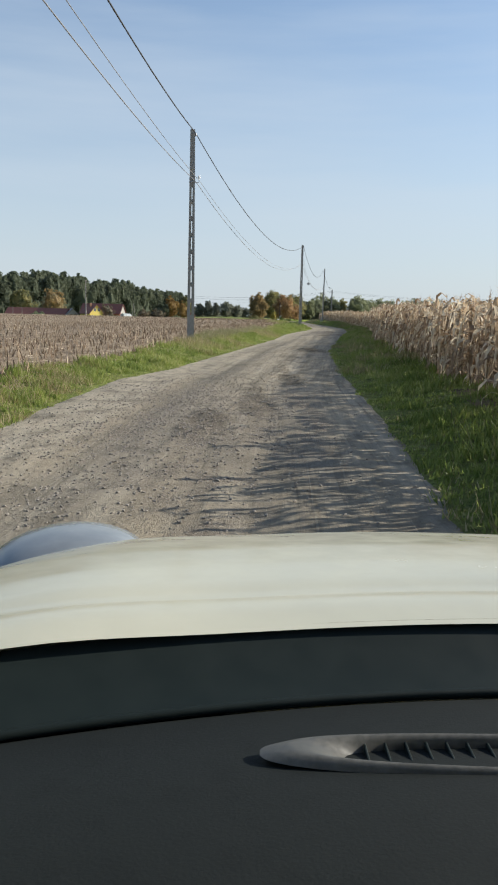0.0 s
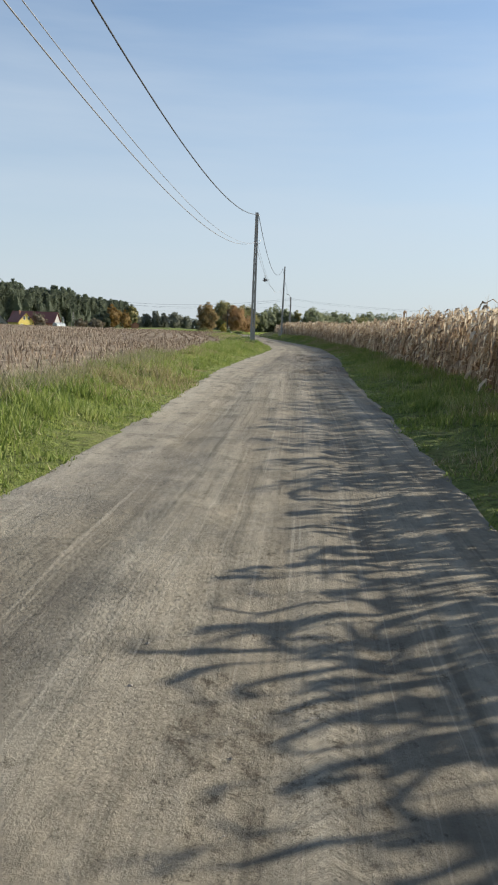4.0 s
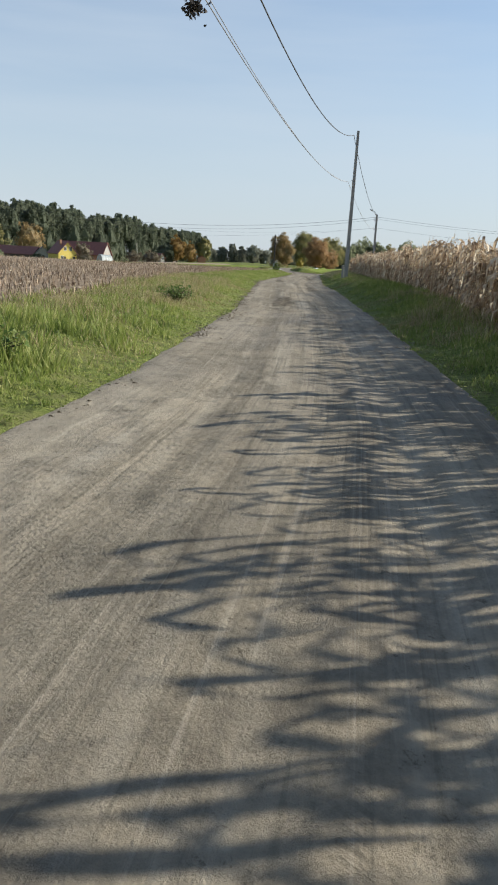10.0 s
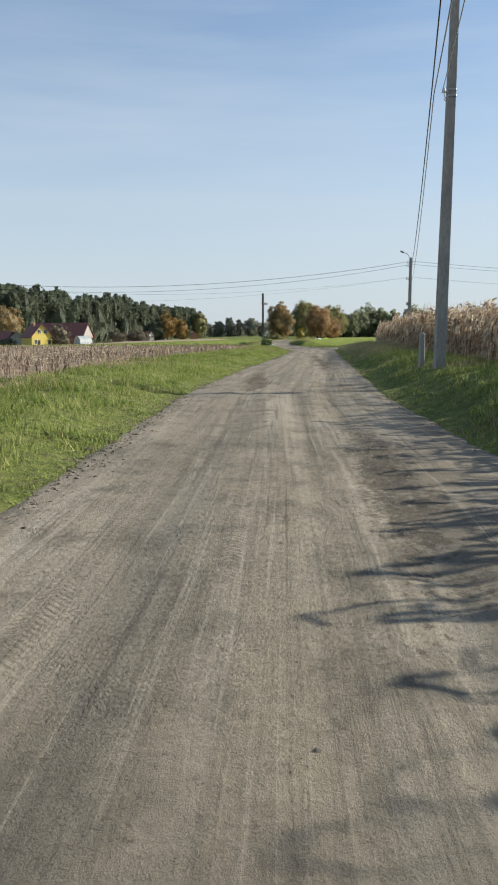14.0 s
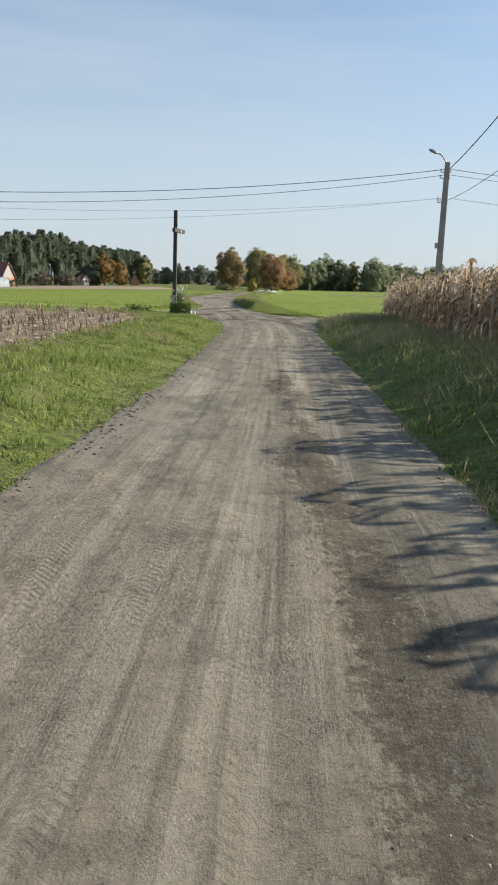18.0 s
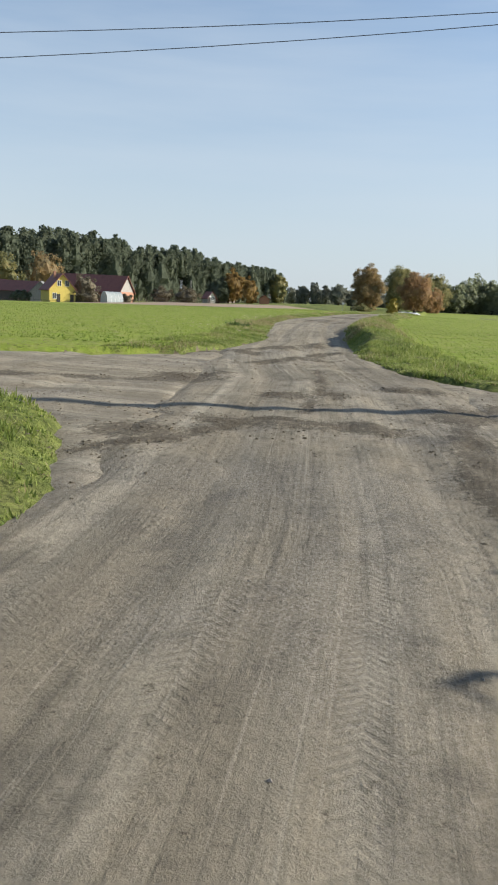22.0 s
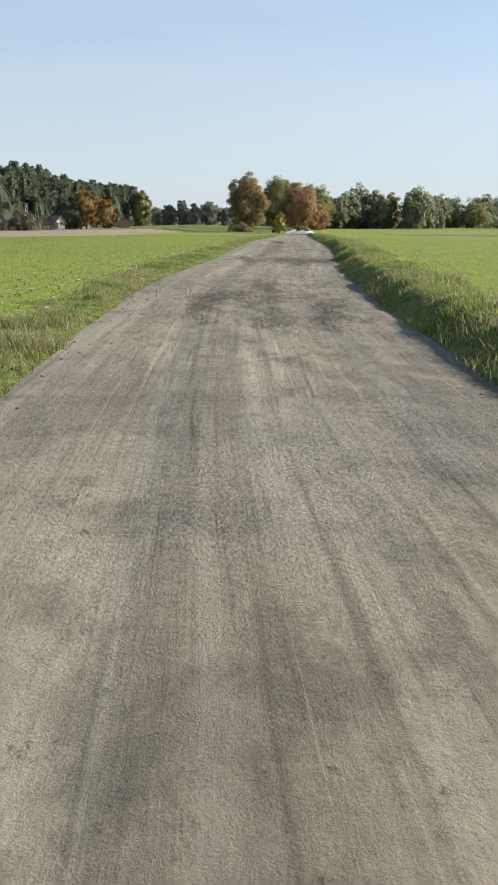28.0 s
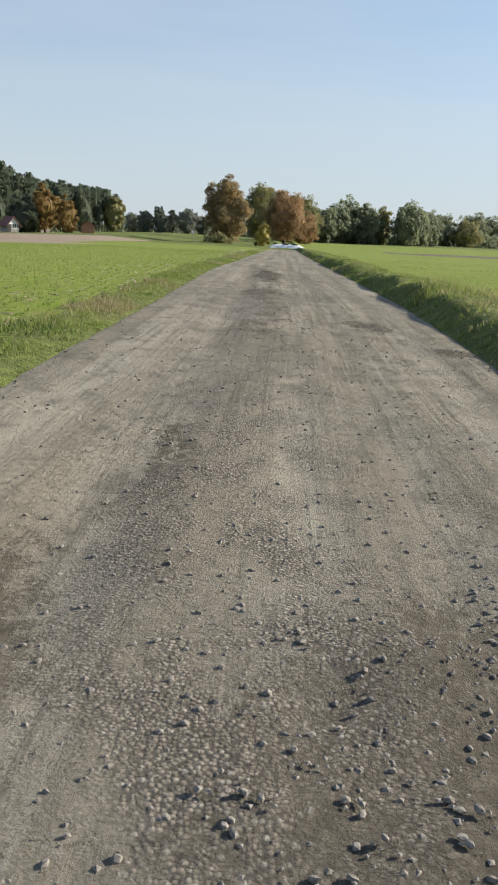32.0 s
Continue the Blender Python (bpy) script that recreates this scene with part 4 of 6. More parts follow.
# ---------------------------------------------------------------- wayside cross
def wayside_cross():
    x, y = 6.95, 171.25
    z = float(ground_z(np.array([x]), np.array([y]))[0])
    c = thing("wayside_cross", "tall dark wooden wayside cross with a small pale figure", "cross", (x, y, z), 0)
    part("post", mesh_of("post", *box(0.155, 0.15, 4.37, (0, 0, -0.4), 0.015, (0.92, 0.92)), M_DARKWOOD), c)
    v, f = box(1.22, 0.12, 0.16, (0, 0, 0), 0.012)
    a = radians(76)
    v = np.stack([v[:, 0] * math.cos(a) - v[:, 1] * math.sin(a) + 0.13, v[:, 0] * math.sin(a) + v[:, 1] * math.cos(a), v[:, 2] + 3.11], 1)
    part("crossbeam", mesh_of("crossbeam", v, f, M_DARKWOOD), c)
    part("plaque", mesh_of("plaque", *box(0.03, 0.09, 0.07, (0.09, 0.0, 3.42), 0.006), M_WHITE), c, "small white plaque")
    body = tube([(0.215, 0, 2.96), (0.215, 0, 3.04), (0.21, 0, 3.14), (0.205, 0, 3.21)], [0.010, 0.018, 0.022, 0.014], 8)
    arms = tube([(0.215, -0.09, 3.21), (0.205, 0, 3.17), (0.215, 0.09, 3.21)], 0.010, 6)
    part("figure", mesh_of("figure", *join([body, arms]), M_WHITE, None, True), c, "small pale plain figure")
    r = np.random.default_rng(5)
    bed = thing("clipped_box_hedge", "low clipped hedge planted round the foot of the cross", "hedge", (x + 0.28, y - 0.25, z), 0)
    pts = r.uniform(-1, 1, (2400, 3)) * (0.40, 0.36, 0.20)
    rim = np.max(np.abs(pts) / (0.40, 0.36, 0.20), axis=1) > 0.62
    pts = pts[rim] + (0, 0, 0.24)
    v, f = leaf_cards(pts, 0.06, r)
    part("foliage", mesh_of("foliage", v, f, M_WEED), bed)
    for i in range(5):
        px, py = r.uniform(-0.4, 0.4), r.uniform(-0.3, 0.3)
        part("stem", mesh_of("stem", *tube([(px, py, -0.1), (px + 0.02, py, 0.2), (px, py + 0.03, 0.4)], [0.015, 0.012, 0.006], 6), M_BARK), bed)
    fl = thing("flower_bouquet", "bunch of white artificial flowers tied to the cross", "flowers", (x + 0.22, y - 0.2, z + 0.42), 0)
    v, f = leaf_cards(r.normal(size=(80, 3)) * (0.12, 0.10, 0.13) + (0, 0, 0.36), 0.07, r)
    tagged(part("petals", mesh_of("petals", v, f, M_WHITE), fl, "white petals"), kind="stuff")
    v, f = leaf_cards(r.normal(size=(200, 3)) * (0.13, 0.10, 0.16) + (0, 0, 0.2), 0.08, r)
    part("leaves", mesh_of("leaves", v, f, M_WEED), fl)
    part("stems", mesh_of("stems", *join([tube([(0.03 * k, 0, -0.05), (0.04 * k, 0, 0.2), (0.07 * k, 0, 0.45)], 0.006, 5) for k in range(-2, 3)]), M_BARK), fl)
    for dx, dy, h, rad in ((0.42, -0.45, 0.15, 0.045), (0.56, -0.55, 0.19, 0.05), (0.70, -0.35, 0.14, 0.045)):
        lan = thing("grave_lantern", "small white grave lantern standing on the grass", "lantern", (x + dx + 0.15, y + dy, z), 0, "lanterns by the cross")
        prof = [(0.8, 0), (1, 0.05), (1, 0.65), (0.7, 0.75)]
        part("glass", mesh_of("glass", *tube([(0, 0, k * h) for _, k in prof], [q * rad for q, _ in prof], 10), M_WHITE, None, True), lan)
        part("cap", mesh_of("cap", *tube([(0, 0, 0.75 * h), (0, 0, 0.82 * h), (0, 0, h)], [rad, rad * 0.9, 0.008], 10), M_STEEL, None, True), lan)
    part("ribbon", mesh_of("ribbon", *box(0.17, 0.165, 0.30, (0, 0, 0.42), 0.01), M_WHITE), c, "white ribbon wrapped round the post")


wayside_cross()


# ---------------------------------------------------------------- trees and woods
G = (1 + 5 ** 0.5) / 2
ICO = unit(np.array([(-1, G, 0), (1, G, 0), (-1, -G, 0), (1, -G, 0), (0, -1, G), (0, 1, G), (0, -1, -G), (0, 1, -G), (G, 0, -1), (G, 0, 1), (-G, 0, -1), (-G, 0, 1)]))
ICO_F = np.array([[0, 11, 5], [0, 5, 1], [0, 1, 7], [0, 7, 10], [0, 10, 11], [1, 5, 9], [5, 11, 4], [11, 10, 2], [10, 7, 6], [7, 1, 8], [3, 9, 4], [3, 4, 2], [3, 2, 6], [3, 6, 8], [3, 8, 9], [4, 9, 5], [2, 4, 11], [6, 2, 10], [8, 6, 7], [9, 8, 1]])


def finer(v, f):
    """Splits every triangle of a ball into four."""
    a, b, c = v[f[:, 0]], v[f[:, 1]], v[f[:, 2]]
    ab, bc, ca = unit(a + b), unit(b + c), unit(c + a)
    w = np.concatenate([a, b, c, ab, bc, ca])
    n = len(f)
    i = np.arange(n)
    t = [np.stack(q, 1) for q in ((i, i + 3 * n, i + 5 * n), (i + n, i + 4 * n, i + 3 * n), (i + 2 * n, i + 5 * n, i + 4 * n), (i + 3 * n, i + 4 * n, i + 5 * n))]
    return w, np.concatenate(t)


BALL, BALL_F = finer(ICO, ICO_F)


def crown_points(radius, height, low, lobes, cards, r, fine=True, taper=0.30):
    """A leafy mass filling an egg-shaped crown, with small boughs and loose leaves all over it."""
    zc, sv = height * (low + (1 - low) * 0.44), height * (1 - low) * 0.56
    pts, face, limbs, mass = [], [], [], []
    wave = r.uniform(0, 6.28, 4)

    def surface(d):
        """The crown's outline in the direction d, bulging and hollowed."""
        k = 1 + 0.13 * np.sin(d[..., 0] * 4.1 + wave[0]) * np.sin(d[..., 1] * 4.3 + wave[1]) + 0.12 * np.sin(d[..., 2] * 5.2 + wave[2] + d[..., 0] * 3)
        k = k * (1 - taper * np.clip(d[..., 2], 0, 1) * 0.6)
        return d * k[..., None] * (radius, radius, sv) + (0, 0, zc)
    cv, cf = finer(BALL, BALL_F)
    mass.append(((surface(cv) - (0, 0, zc)) * r.uniform(0.62, 0.74, (len(cv), 1)) + (0, 0, zc), cf))
    for i in range(lobes):
        u = 1 - 2 * (i + 0.5) / lobes
        a = i * 2.39996 + r.uniform(-0.6, 0.6)
        ring = math.sqrt(1 - u * u)
        d = np.array([ring * math.cos(a), ring * math.sin(a), u])
        c = (surface(d) - (0, 0, zc)) * r.uniform(0.68, 0.92) + (0, 0, zc)
        q = radius * r.uniform(0.13, 0.27)
        c[2] = max(c[2], q * 0.6)
        s = unit(r.normal(size=(cards, 3)) + 0.5 * d)
        pts.append(c + s * (q * r.uniform(0.45, 1.25, cards))[:, None] * (1, 1, 0.85))
        face.append(s * 0.6 + 0.5 * d + (0, 0, 0.3))
        limbs.append(c)
    pts, face = np.concatenate(pts), np.concatenate(face)
    ok = pts[:, 2] > height * low * 0.9 + 0.1 * r.uniform(0, 1, len(pts))
    return pts[ok], face[ok], limbs, join(mass)


def broad_tree(x, y, height, radius, leaf, seed, label, low=0.16, lobes=16, cards=170, size=0.62, name="tree", group=""):
    r = np.random.default_rng(seed)
    z = float(terrain(np.array([x]), np.array([y]))[0]) - 0.05
    t = thing(name, label, "tree", (x, y, z), r.uniform(0, 360), group)
    pts, face, limbs, mass = crown_points(radius, height, low, lobes, cards, r, size < 0.8)
    pieces = [tube([(0, 0, -0.3), (0.05, 0, height * 0.12), (0.12, 0.06, height * 0.4), (0.0, 0.1, height * 0.78)], [radius * 0.085, radius * 0.065, radius * 0.045, 0.04], 9)]
    for c in limbs[::5]:
        s = np.array([0.08, 0.04, max(height * 0.12, c[2] * 0.55)])
        pieces.append(tube([s, s * 0.4 + c * 0.6 + (0, 0, -0.05 * height), c], [radius * 0.028, radius * 0.018, 0.015], 6))
    v, f = join(pieces)
    part("trunk", mesh_of("trunk", v, f, M_BARK, None, True), t, "brown trunk and limbs")
    v, f = join([leaf_cards(pts, size, r, 0.3, face), mass])
    part("crown", mesh_of("crown", v, f, leaf), t)
    return t


broad_tree(5.2, 396, 14.9, 4.9, M_OAKRUST, 21, "rust-brown autumn oak standing beside the road end", 0.05, 90, 125, 0.40)
broad_tree(20.9, 452, 15.4, 6.6, M_OAKORANGE, 22, "orange autumn oak in a clump of trees", 0.06, 90, 125, 0.44)
broad_tree(15.6, 489, 20.8, 7.4, M_OAKGREEN, 23, "tall oak with green and brown leaves in a clump", 0.04, 90, 120, 0.47)
broad_tree(31.5, 525, 18.8, 7.2, M_OAKGREEN, 24, "tall yellowish-green tree at the edge of a clump", 0.02, 85, 110, 0.48)
broad_tree(25.5, 500, 17.0, 6.0, M_OAKGREEN, 28, "greenish-brown tree in the middle of a clump", 0.02, 70, 100, 0.48)
broad_tree(28.0, 470, 10.0, 4.6, M_OAKORANGE, 25, "rust-coloured tree below the taller oaks", 0.0, 50, 60, 0.48)
broad_tree(12.3, 378, 4.6, 1.8, M_YELLOWLEAF, 26, "slim yellow shrub at the road end", 0.0, 16, 80, 0.35, "shrub")
broad_tree(4.0, 391, 2.0, 3.4, M_OAKGREEN, 27, "low olive undergrowth below the oak", 0.0, 16, 80, 0.35, "shrub")
ROW = [(40, 535, 12, 6), (47, 542, 14, 6.5), (53, 550, 15.5, 6.5), (60, 548, 14.2, 6.5), (66, 552, 13, 5), (76, 545, 16, 7.5), (85, 560, 12.5, 5), (91, 575, 9, 5),
       (100, 640, 14, 8), (109, 650, 16, 8), (119, 660, 16, 8), (131, 655, 13, 8.5), (143, 680, 18, 9), (155, 690, 17, 8.5), (168, 695, 17.5, 9), (182, 700, 16, 9), (196, 702, 17, 9.5), (211, 708, 17.5, 10), (227, 714, 17, 10), (243, 718, 18, 10), (260, 722, 18, 10), (277, 725, 17, 10)]
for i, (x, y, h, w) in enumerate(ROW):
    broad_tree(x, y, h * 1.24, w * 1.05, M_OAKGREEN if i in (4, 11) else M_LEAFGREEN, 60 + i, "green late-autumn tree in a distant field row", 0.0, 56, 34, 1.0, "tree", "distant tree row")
for i, (x, y, h, w) in enumerate([(-40, 640, 12, 5), (-33, 640, 15, 3.6), (-27, 650, 13, 3), (-18, 640, 14, 6.5), (-10, 645, 11, 5), (-1, 660, 9, 6), (-49, 660, 11, 6), (9, 680, 9, 7), (20, 690, 10, 7), (-32, 690, 11, 8)]):
    broad_tree(x, y, h, w, M_LEAFGREY, 90 + i, "pale grey-green tree far behind the fields", 0.0, 44, 30, 1.0, "tree", "far hazy trees")
broad_tree(-43.5, 440, 13.0, 4.6, M_LARCH, 130, "golden-orange tree before the pine wood", 0.05, 30, 90, 0.6)
broad_tree(-36.5, 434, 10.6, 3.0, M_LARCH, 131, "slim orange tree before the pine wood", 0.0, 24, 80, 0.5)
broad_tree(-48, 437, 10.5, 4.6, M_PINE, 132, "dark green tree beside a small cottage", 0.0, 28, 90, 0.6)
broad_tree(-52, 448, 9.0, 4.0, M_PINE, 140, "dark green spruce-like tree behind the cottage", 0.0, 24, 80, 0.6)
broad_tree(-46, 572, 17.0, 5.5, M_OAKGREEN, 133, "rust-tinged tree at the end of the pine wood", 0.02, 30, 90, 0.9)
broad_tree(-64, 352, 8.2, 3.6, M_BARETWIG, 134, "thin greyish half-bare tree in the farmyard", 0.12, 16, 36, 0.4)
broad_tree(-62.5, 350, 3.8, 3.6, M_BARETWIG, 136, "greyish-brown bush before the barn", 0.0, 14, 70, 0.4, "shrub")
broad_tree(-78, 345, 3.2, 3.0, M_PINE, 135, "dark green bush beside the yellow house", 0.0, 14, 80, 0.4, "shrub")
broad_tree(-57.5, 364, 3.0, 2.6, M_BARETWIG, 139, "brownish bush growing before the barn gable", 0.0, 12, 70, 0.4, "shrub")
broad_tree(-50, 372, 4.6, 3.4, M_BARETWIG, 137, "greyish thicket beside the farmyard", 0.0, 14, 80, 0.45, "shrub")
broad_tree(-44, 376, 4.8, 3.8, M_BARETWIG, 141, "greyish thicket beside the farmyard", 0.0, 14, 80, 0.45, "shrub")
broad_tree(-95, 352, 5.0, 4.0, M_LEAFGREEN, 138, "dark green thicket beside farm buildings", 0.0, 14, 90, 0.5, "shrub")
broad_tree(-104, 416, 20, 6.5, M_OAKRUST, 142, "brown autumn tree at the edge of the pine wood", 0.0, 36, 40, 0.8)
broad_tree(-122, 420, 18, 6.5, M_OAKGREEN, 143, "olive-brown autumn tree at the edge of the pine wood", 0.0, 30, 80, 0.8)
broad_tree(-140, 408, 19, 7.0, M_OAKRUST, 144, "brown autumn tree at the edge of the pine wood", 0.0, 36, 40, 0.8)


def far_hedge(name, label, x0, y0, x1, y1, h, mat, n, seed):
    """A continuous far belt of bushes and low trees."""
    r = np.random.default_rng(seed)
    t = r.uniform(0, 1, n)
    x, y = x0 + (x1 - x0) * t + r.normal(size=n) * 2, y0 + (y1 - y0) * t + r.normal(size=n) * 3
    crest = h * (0.75 + 0.35 * wobble(t * (abs(x1 - x0) + abs(y1 - y0)) * 0.12, t * 0, 1.0, seed))
    z = terrain(x, y) + crest * r.uniform(0, 1, n) ** 0.8
    up_ = np.stack([r.normal(size=n) * 0.5, r.normal(size=n) * 0.5 - 0.5, np.full(n, 0.6)], 1)
    v, f = leaf_cards(np.stack([x, y, z], 1), 1.5, r, 0.3, up_)
    tagged(new(name, mesh_of(name, v, f, mat)), label, "hedgerow", kind="stuff")


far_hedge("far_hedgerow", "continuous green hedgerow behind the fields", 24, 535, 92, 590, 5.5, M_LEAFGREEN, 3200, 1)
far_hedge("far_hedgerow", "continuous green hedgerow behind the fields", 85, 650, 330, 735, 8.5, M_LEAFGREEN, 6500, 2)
far_hedge("far_treeline", "pale hazy line of trees on the horizon", -60, 700, 60, 720, 9.5, M_LEAFGREY, 4200, 3)
far_hedge("far_treeline", "pale hazy line of trees on the horizon", 20, 800, 600, 900, 11, M_LEAFGREY, 6000, 4)
far_hedge("far_treeline", "dark distant treeline beyond the stubble", -420, 330, -330, 345, 18, M_LEAFGREEN, 3000, 5)


def pine(seed, low_crown=False):
    """A pine: trunk and a ragged, rounded crown of needle clumps."""
    r = np.random.default_rng(seed)
    tv, tf = tube([(0, 0, -0.02), (0.004, 0, 0.5), (0, 0.004, 0.93)], [0.013, 0.009, 0.002], 4)
    tris = np.concatenate([tf[:, [0, 1, 2]], tf[:, [0, 2, 3]]])
    girth = r.uniform(0.24, 0.34) if low_crown else r.uniform(0.15, 0.20)
    low, tip = (r.uniform(0.03, 0.10), r.uniform(0.55, 0.85)) if low_crown else (r.uniform(0.30, 0.55), r.uniform(0.45, 0.70))
    bulge = r.uniform(0, 6.28, 3)

    def reach(z, a):
        """How far the crown reaches out at the height z in the direction a."""
        k = np.clip((z - low) / (1 - low), 0, 1)
        return girth * (1 - k ** 2.4) ** tip * (0.55 + 0.45 * np.minimum(k * 3, 1)) * (1 + 0.20 * np.sin(3 * a + bulge[0] + z * 9) + 0.14 * np.sin(z * 31 + bulge[1]))
    u, w = np.meshgrid(np.linspace(0, 2 * math.pi, 8)[:-1], np.linspace(low, 0.985, 8), indexing="ij")
    inner = r.uniform(0.42, 0.78, u.shape)
    core = np.stack([inner * reach(w, u) * np.cos(u), inner * reach(w, u) * np.sin(u), w], -1).reshape(-1, 3)
    i, j = np.meshgrid(np.arange(7), np.arange(7), indexing="ij")
    p, q = (i * 8 + j).ravel(), ((i + 1) % 7 * 8 + j).ravel()
    cf = np.concatenate([np.stack([p, q, q + 1], 1), np.stack([p, q + 1, p + 1], 1)])
    n = 310 if low_crown else 220
    z = low + (0.99 - low) * r.uniform(0, 1, n) ** 0.85
    a = r.uniform(0, 6.283, n)
    d = reach(z, a) * r.uniform(0.80, 1.12, n)
    pts = np.stack([d * np.cos(a), d * np.sin(a), z], 1)
    face = np.stack([np.cos(a), np.sin(a), np.full(n, 0.5)], 1) + 0.45 * r.normal(size=(n, 3)) + (0, 0, 0.3)
    lv, lf = join([leaf_cards(pts, 0.034 if low_crown else 0.044, r, 0.3, face), (core, cf)])
    return np.concatenate([tv, lv]), np.concatenate([tris, lf + len(tv)]), np.concatenate([np.zeros(len(tris), int), np.ones(len(lf), int)])


def pine_wood():
    line = np.array([(-46, 583), (-78, 525), (-100, 490), (-126, 452), (-160, 420), (-205, 385), (-260, 360), (-330, 340)], dtype=float)
    seg = np.concatenate([[0], np.cumsum(np.linalg.norm(np.diff(line, axis=0), axis=1))])
    sets = []
    for low_crown, rows, step in ((False, 3, 2.9), (True, 2, 3.6)):
        pos, hs = [], []
        for row in range(rows):
            s = np.arange(0, seg[-1], step)
            s = s + rng.uniform(-1.6, 1.6, len(s))
            back = -row * 1.5 - 1.0 if low_crown else row * 4.6
            x = np.interp(s, seg, line[:, 0]) - back * 0.7 + rng.uniform(-2.2, 2.2, len(s))
            y = np.interp(s, seg, line[:, 1]) + back + rng.uniform(-2.2, 2.2, len(s))
            pos.append(np.stack([x, y, terrain(x, y)], 1))
            full = np.interp(s, [0, 40, 110, 190, 400], [18, 23, 28, 29.5, 30.5])
            share = rng.uniform(0.30, 0.68, len(s)) if low_crown else (rng.uniform(0.84, 1.02, len(s)) + 0.05 * np.sin(s * 0.11)) * (0.90, 0.97, 1.01)[row]
            hs.append(full * share)
        pos, hs = np.concatenate(pos), np.concatenate(hs)
        sets.append(scatter([pine(k, low_crown) for k in (range(320, 326) if low_crown else range(300, 310))], pos, rng.uniform(0, 6.28, len(pos)), hs))
    (v, f, m), (v2, f2, m2) = sets
    v, f, m = np.concatenate([v, v2]), np.concatenate([f, f2 + len(v)]), np.concatenate([m, m2])
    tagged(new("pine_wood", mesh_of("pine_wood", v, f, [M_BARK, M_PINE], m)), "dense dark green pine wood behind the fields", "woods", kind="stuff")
    # leafy undergrowth along its edge
    s = np.arange(0, seg[-1], 2.2)
    x, y = np.interp(s, seg, line[:, 0]) + 2.5, np.interp(s, seg, line[:, 1]) - 3
    pts = np.concatenate([np.stack([a + rng.normal(size=26) * 1.6, b + rng.normal(size=26) * 1.6, float(terrain(np.array([a]), np.array([b]))[0]) + np.abs(rng.normal(size=26)) * 1.7 + 0.1], 1) for a, b in zip(x, y)])
    v, f = leaf_cards(pts, 0.9, rng)
    tagged(new("wood_edge_undergrowth", mesh_of("wood_edge_undergrowth", v, f, M_LEAFGREEN)), "leafy undergrowth along the edge of the wood", "undergrowth", kind="stuff")


pine_wood()


# ---------------------------------------------------------------- farm buildings
def gable_house(name, label, x, y, turn, w, d, wall, rise, wall_mat, roof_mat, windows=(), doors=(), chimney=None, gable_mat=None, group=""):
    """w: across the gable; d: along the ridge, which runs back from the gable wall at the origin."""
    z = float(terrain(np.array([x]), np.array([y]))[0]) - 0.1
    h = thing(name, label, "house" if "house" in name else "building", (x, y, z), turn, group)
    t = 0.3
    v, f = join([box(w, t, wall, (0, t / 2, 0), 0.01), box(w, t, wall, (0, d - t / 2, 0), 0.01), box(t, d - 2 * t, wall, (-w / 2 + t / 2, d / 2, 0), 0.01), box(t, d - 2 * t, wall, (w / 2 - t / 2, d / 2, 0), 0.01)])
    part("wall", mesh_of("wall", v, f, wall_mat), h)
    for yy in (0.0, d - t):
        g = np.array([(-w / 2, yy, wall), (w / 2, yy, wall), (0, yy, wall + rise), (-w / 2, yy + t, wall), (w / 2, yy + t, wall), (0, yy + t, wall + rise)], dtype=float)
        part("gable", mesh_of("gable", g, [np.array([[0, 1, 2], [5, 4, 3]]), np.array([[0, 3, 4, 1], [1, 4, 5, 2], [2, 5, 3, 0]])], gable_mat or wall_mat), h)
    o, k = 0.45, rise / (w / 2)
    for s in (-1, 1):
        e = w / 2 + o
        a = np.array([(0, -o, wall + rise + 0.02), (s * e, -o, wall - o * k + 0.02), (s * e, d + o, wall - o * k + 0.02), (0, d + o, wall + rise + 0.02)], dtype=float)
        b = a + (0, 0, 0.18)
        q = np.array([[0, 1, 2, 3], [7, 6, 5, 4], [0, 4, 5, 1], [1, 5, 6, 2], [2, 6, 7, 3], [3, 7, 4, 0]])
        part("roof_slope", mesh_of("roof_slope", np.concatenate([a, b]), q, roof_mat), h)
    for wx, wz, ww, wh in windows:
        win = part("window", mesh_of("window", *join([box(ww + 0.16, 0.10, 0.08, (wx, -0.03, wz - 0.08), 0.01), box(ww + 0.16, 0.08, 0.08, (wx, -0.02, wz + wh), 0.01), box(0.08, 0.08, wh, (wx - ww / 2 - 0.04, -0.02, wz), 0.01), box(0.08, 0.08, wh, (wx + ww / 2 + 0.04, -0.02, wz), 0.01), box(0.06, 0.06, wh, (wx, -0.02, wz), 0.01)]), M_WHITE), h, "white window frame")
        part("pane", mesh_of("pane", *box(ww, 0.03, wh, (wx, -0.005, wz), 0.004), M_PANE), win)
    for wx, ww, wh in doors:
        part("door", mesh_of("door", *box(ww, 0.08, wh, (wx, -0.02, 0.1), 0.01), M_DARKWOOD), h)
    if chimney:
        part("chimney", mesh_of("chimney", *box(0.6, 0.6, 1.6, (chimney[0], chimney[1], wall + rise - 0.9), 0.03), M_BRICK), h)
    return h


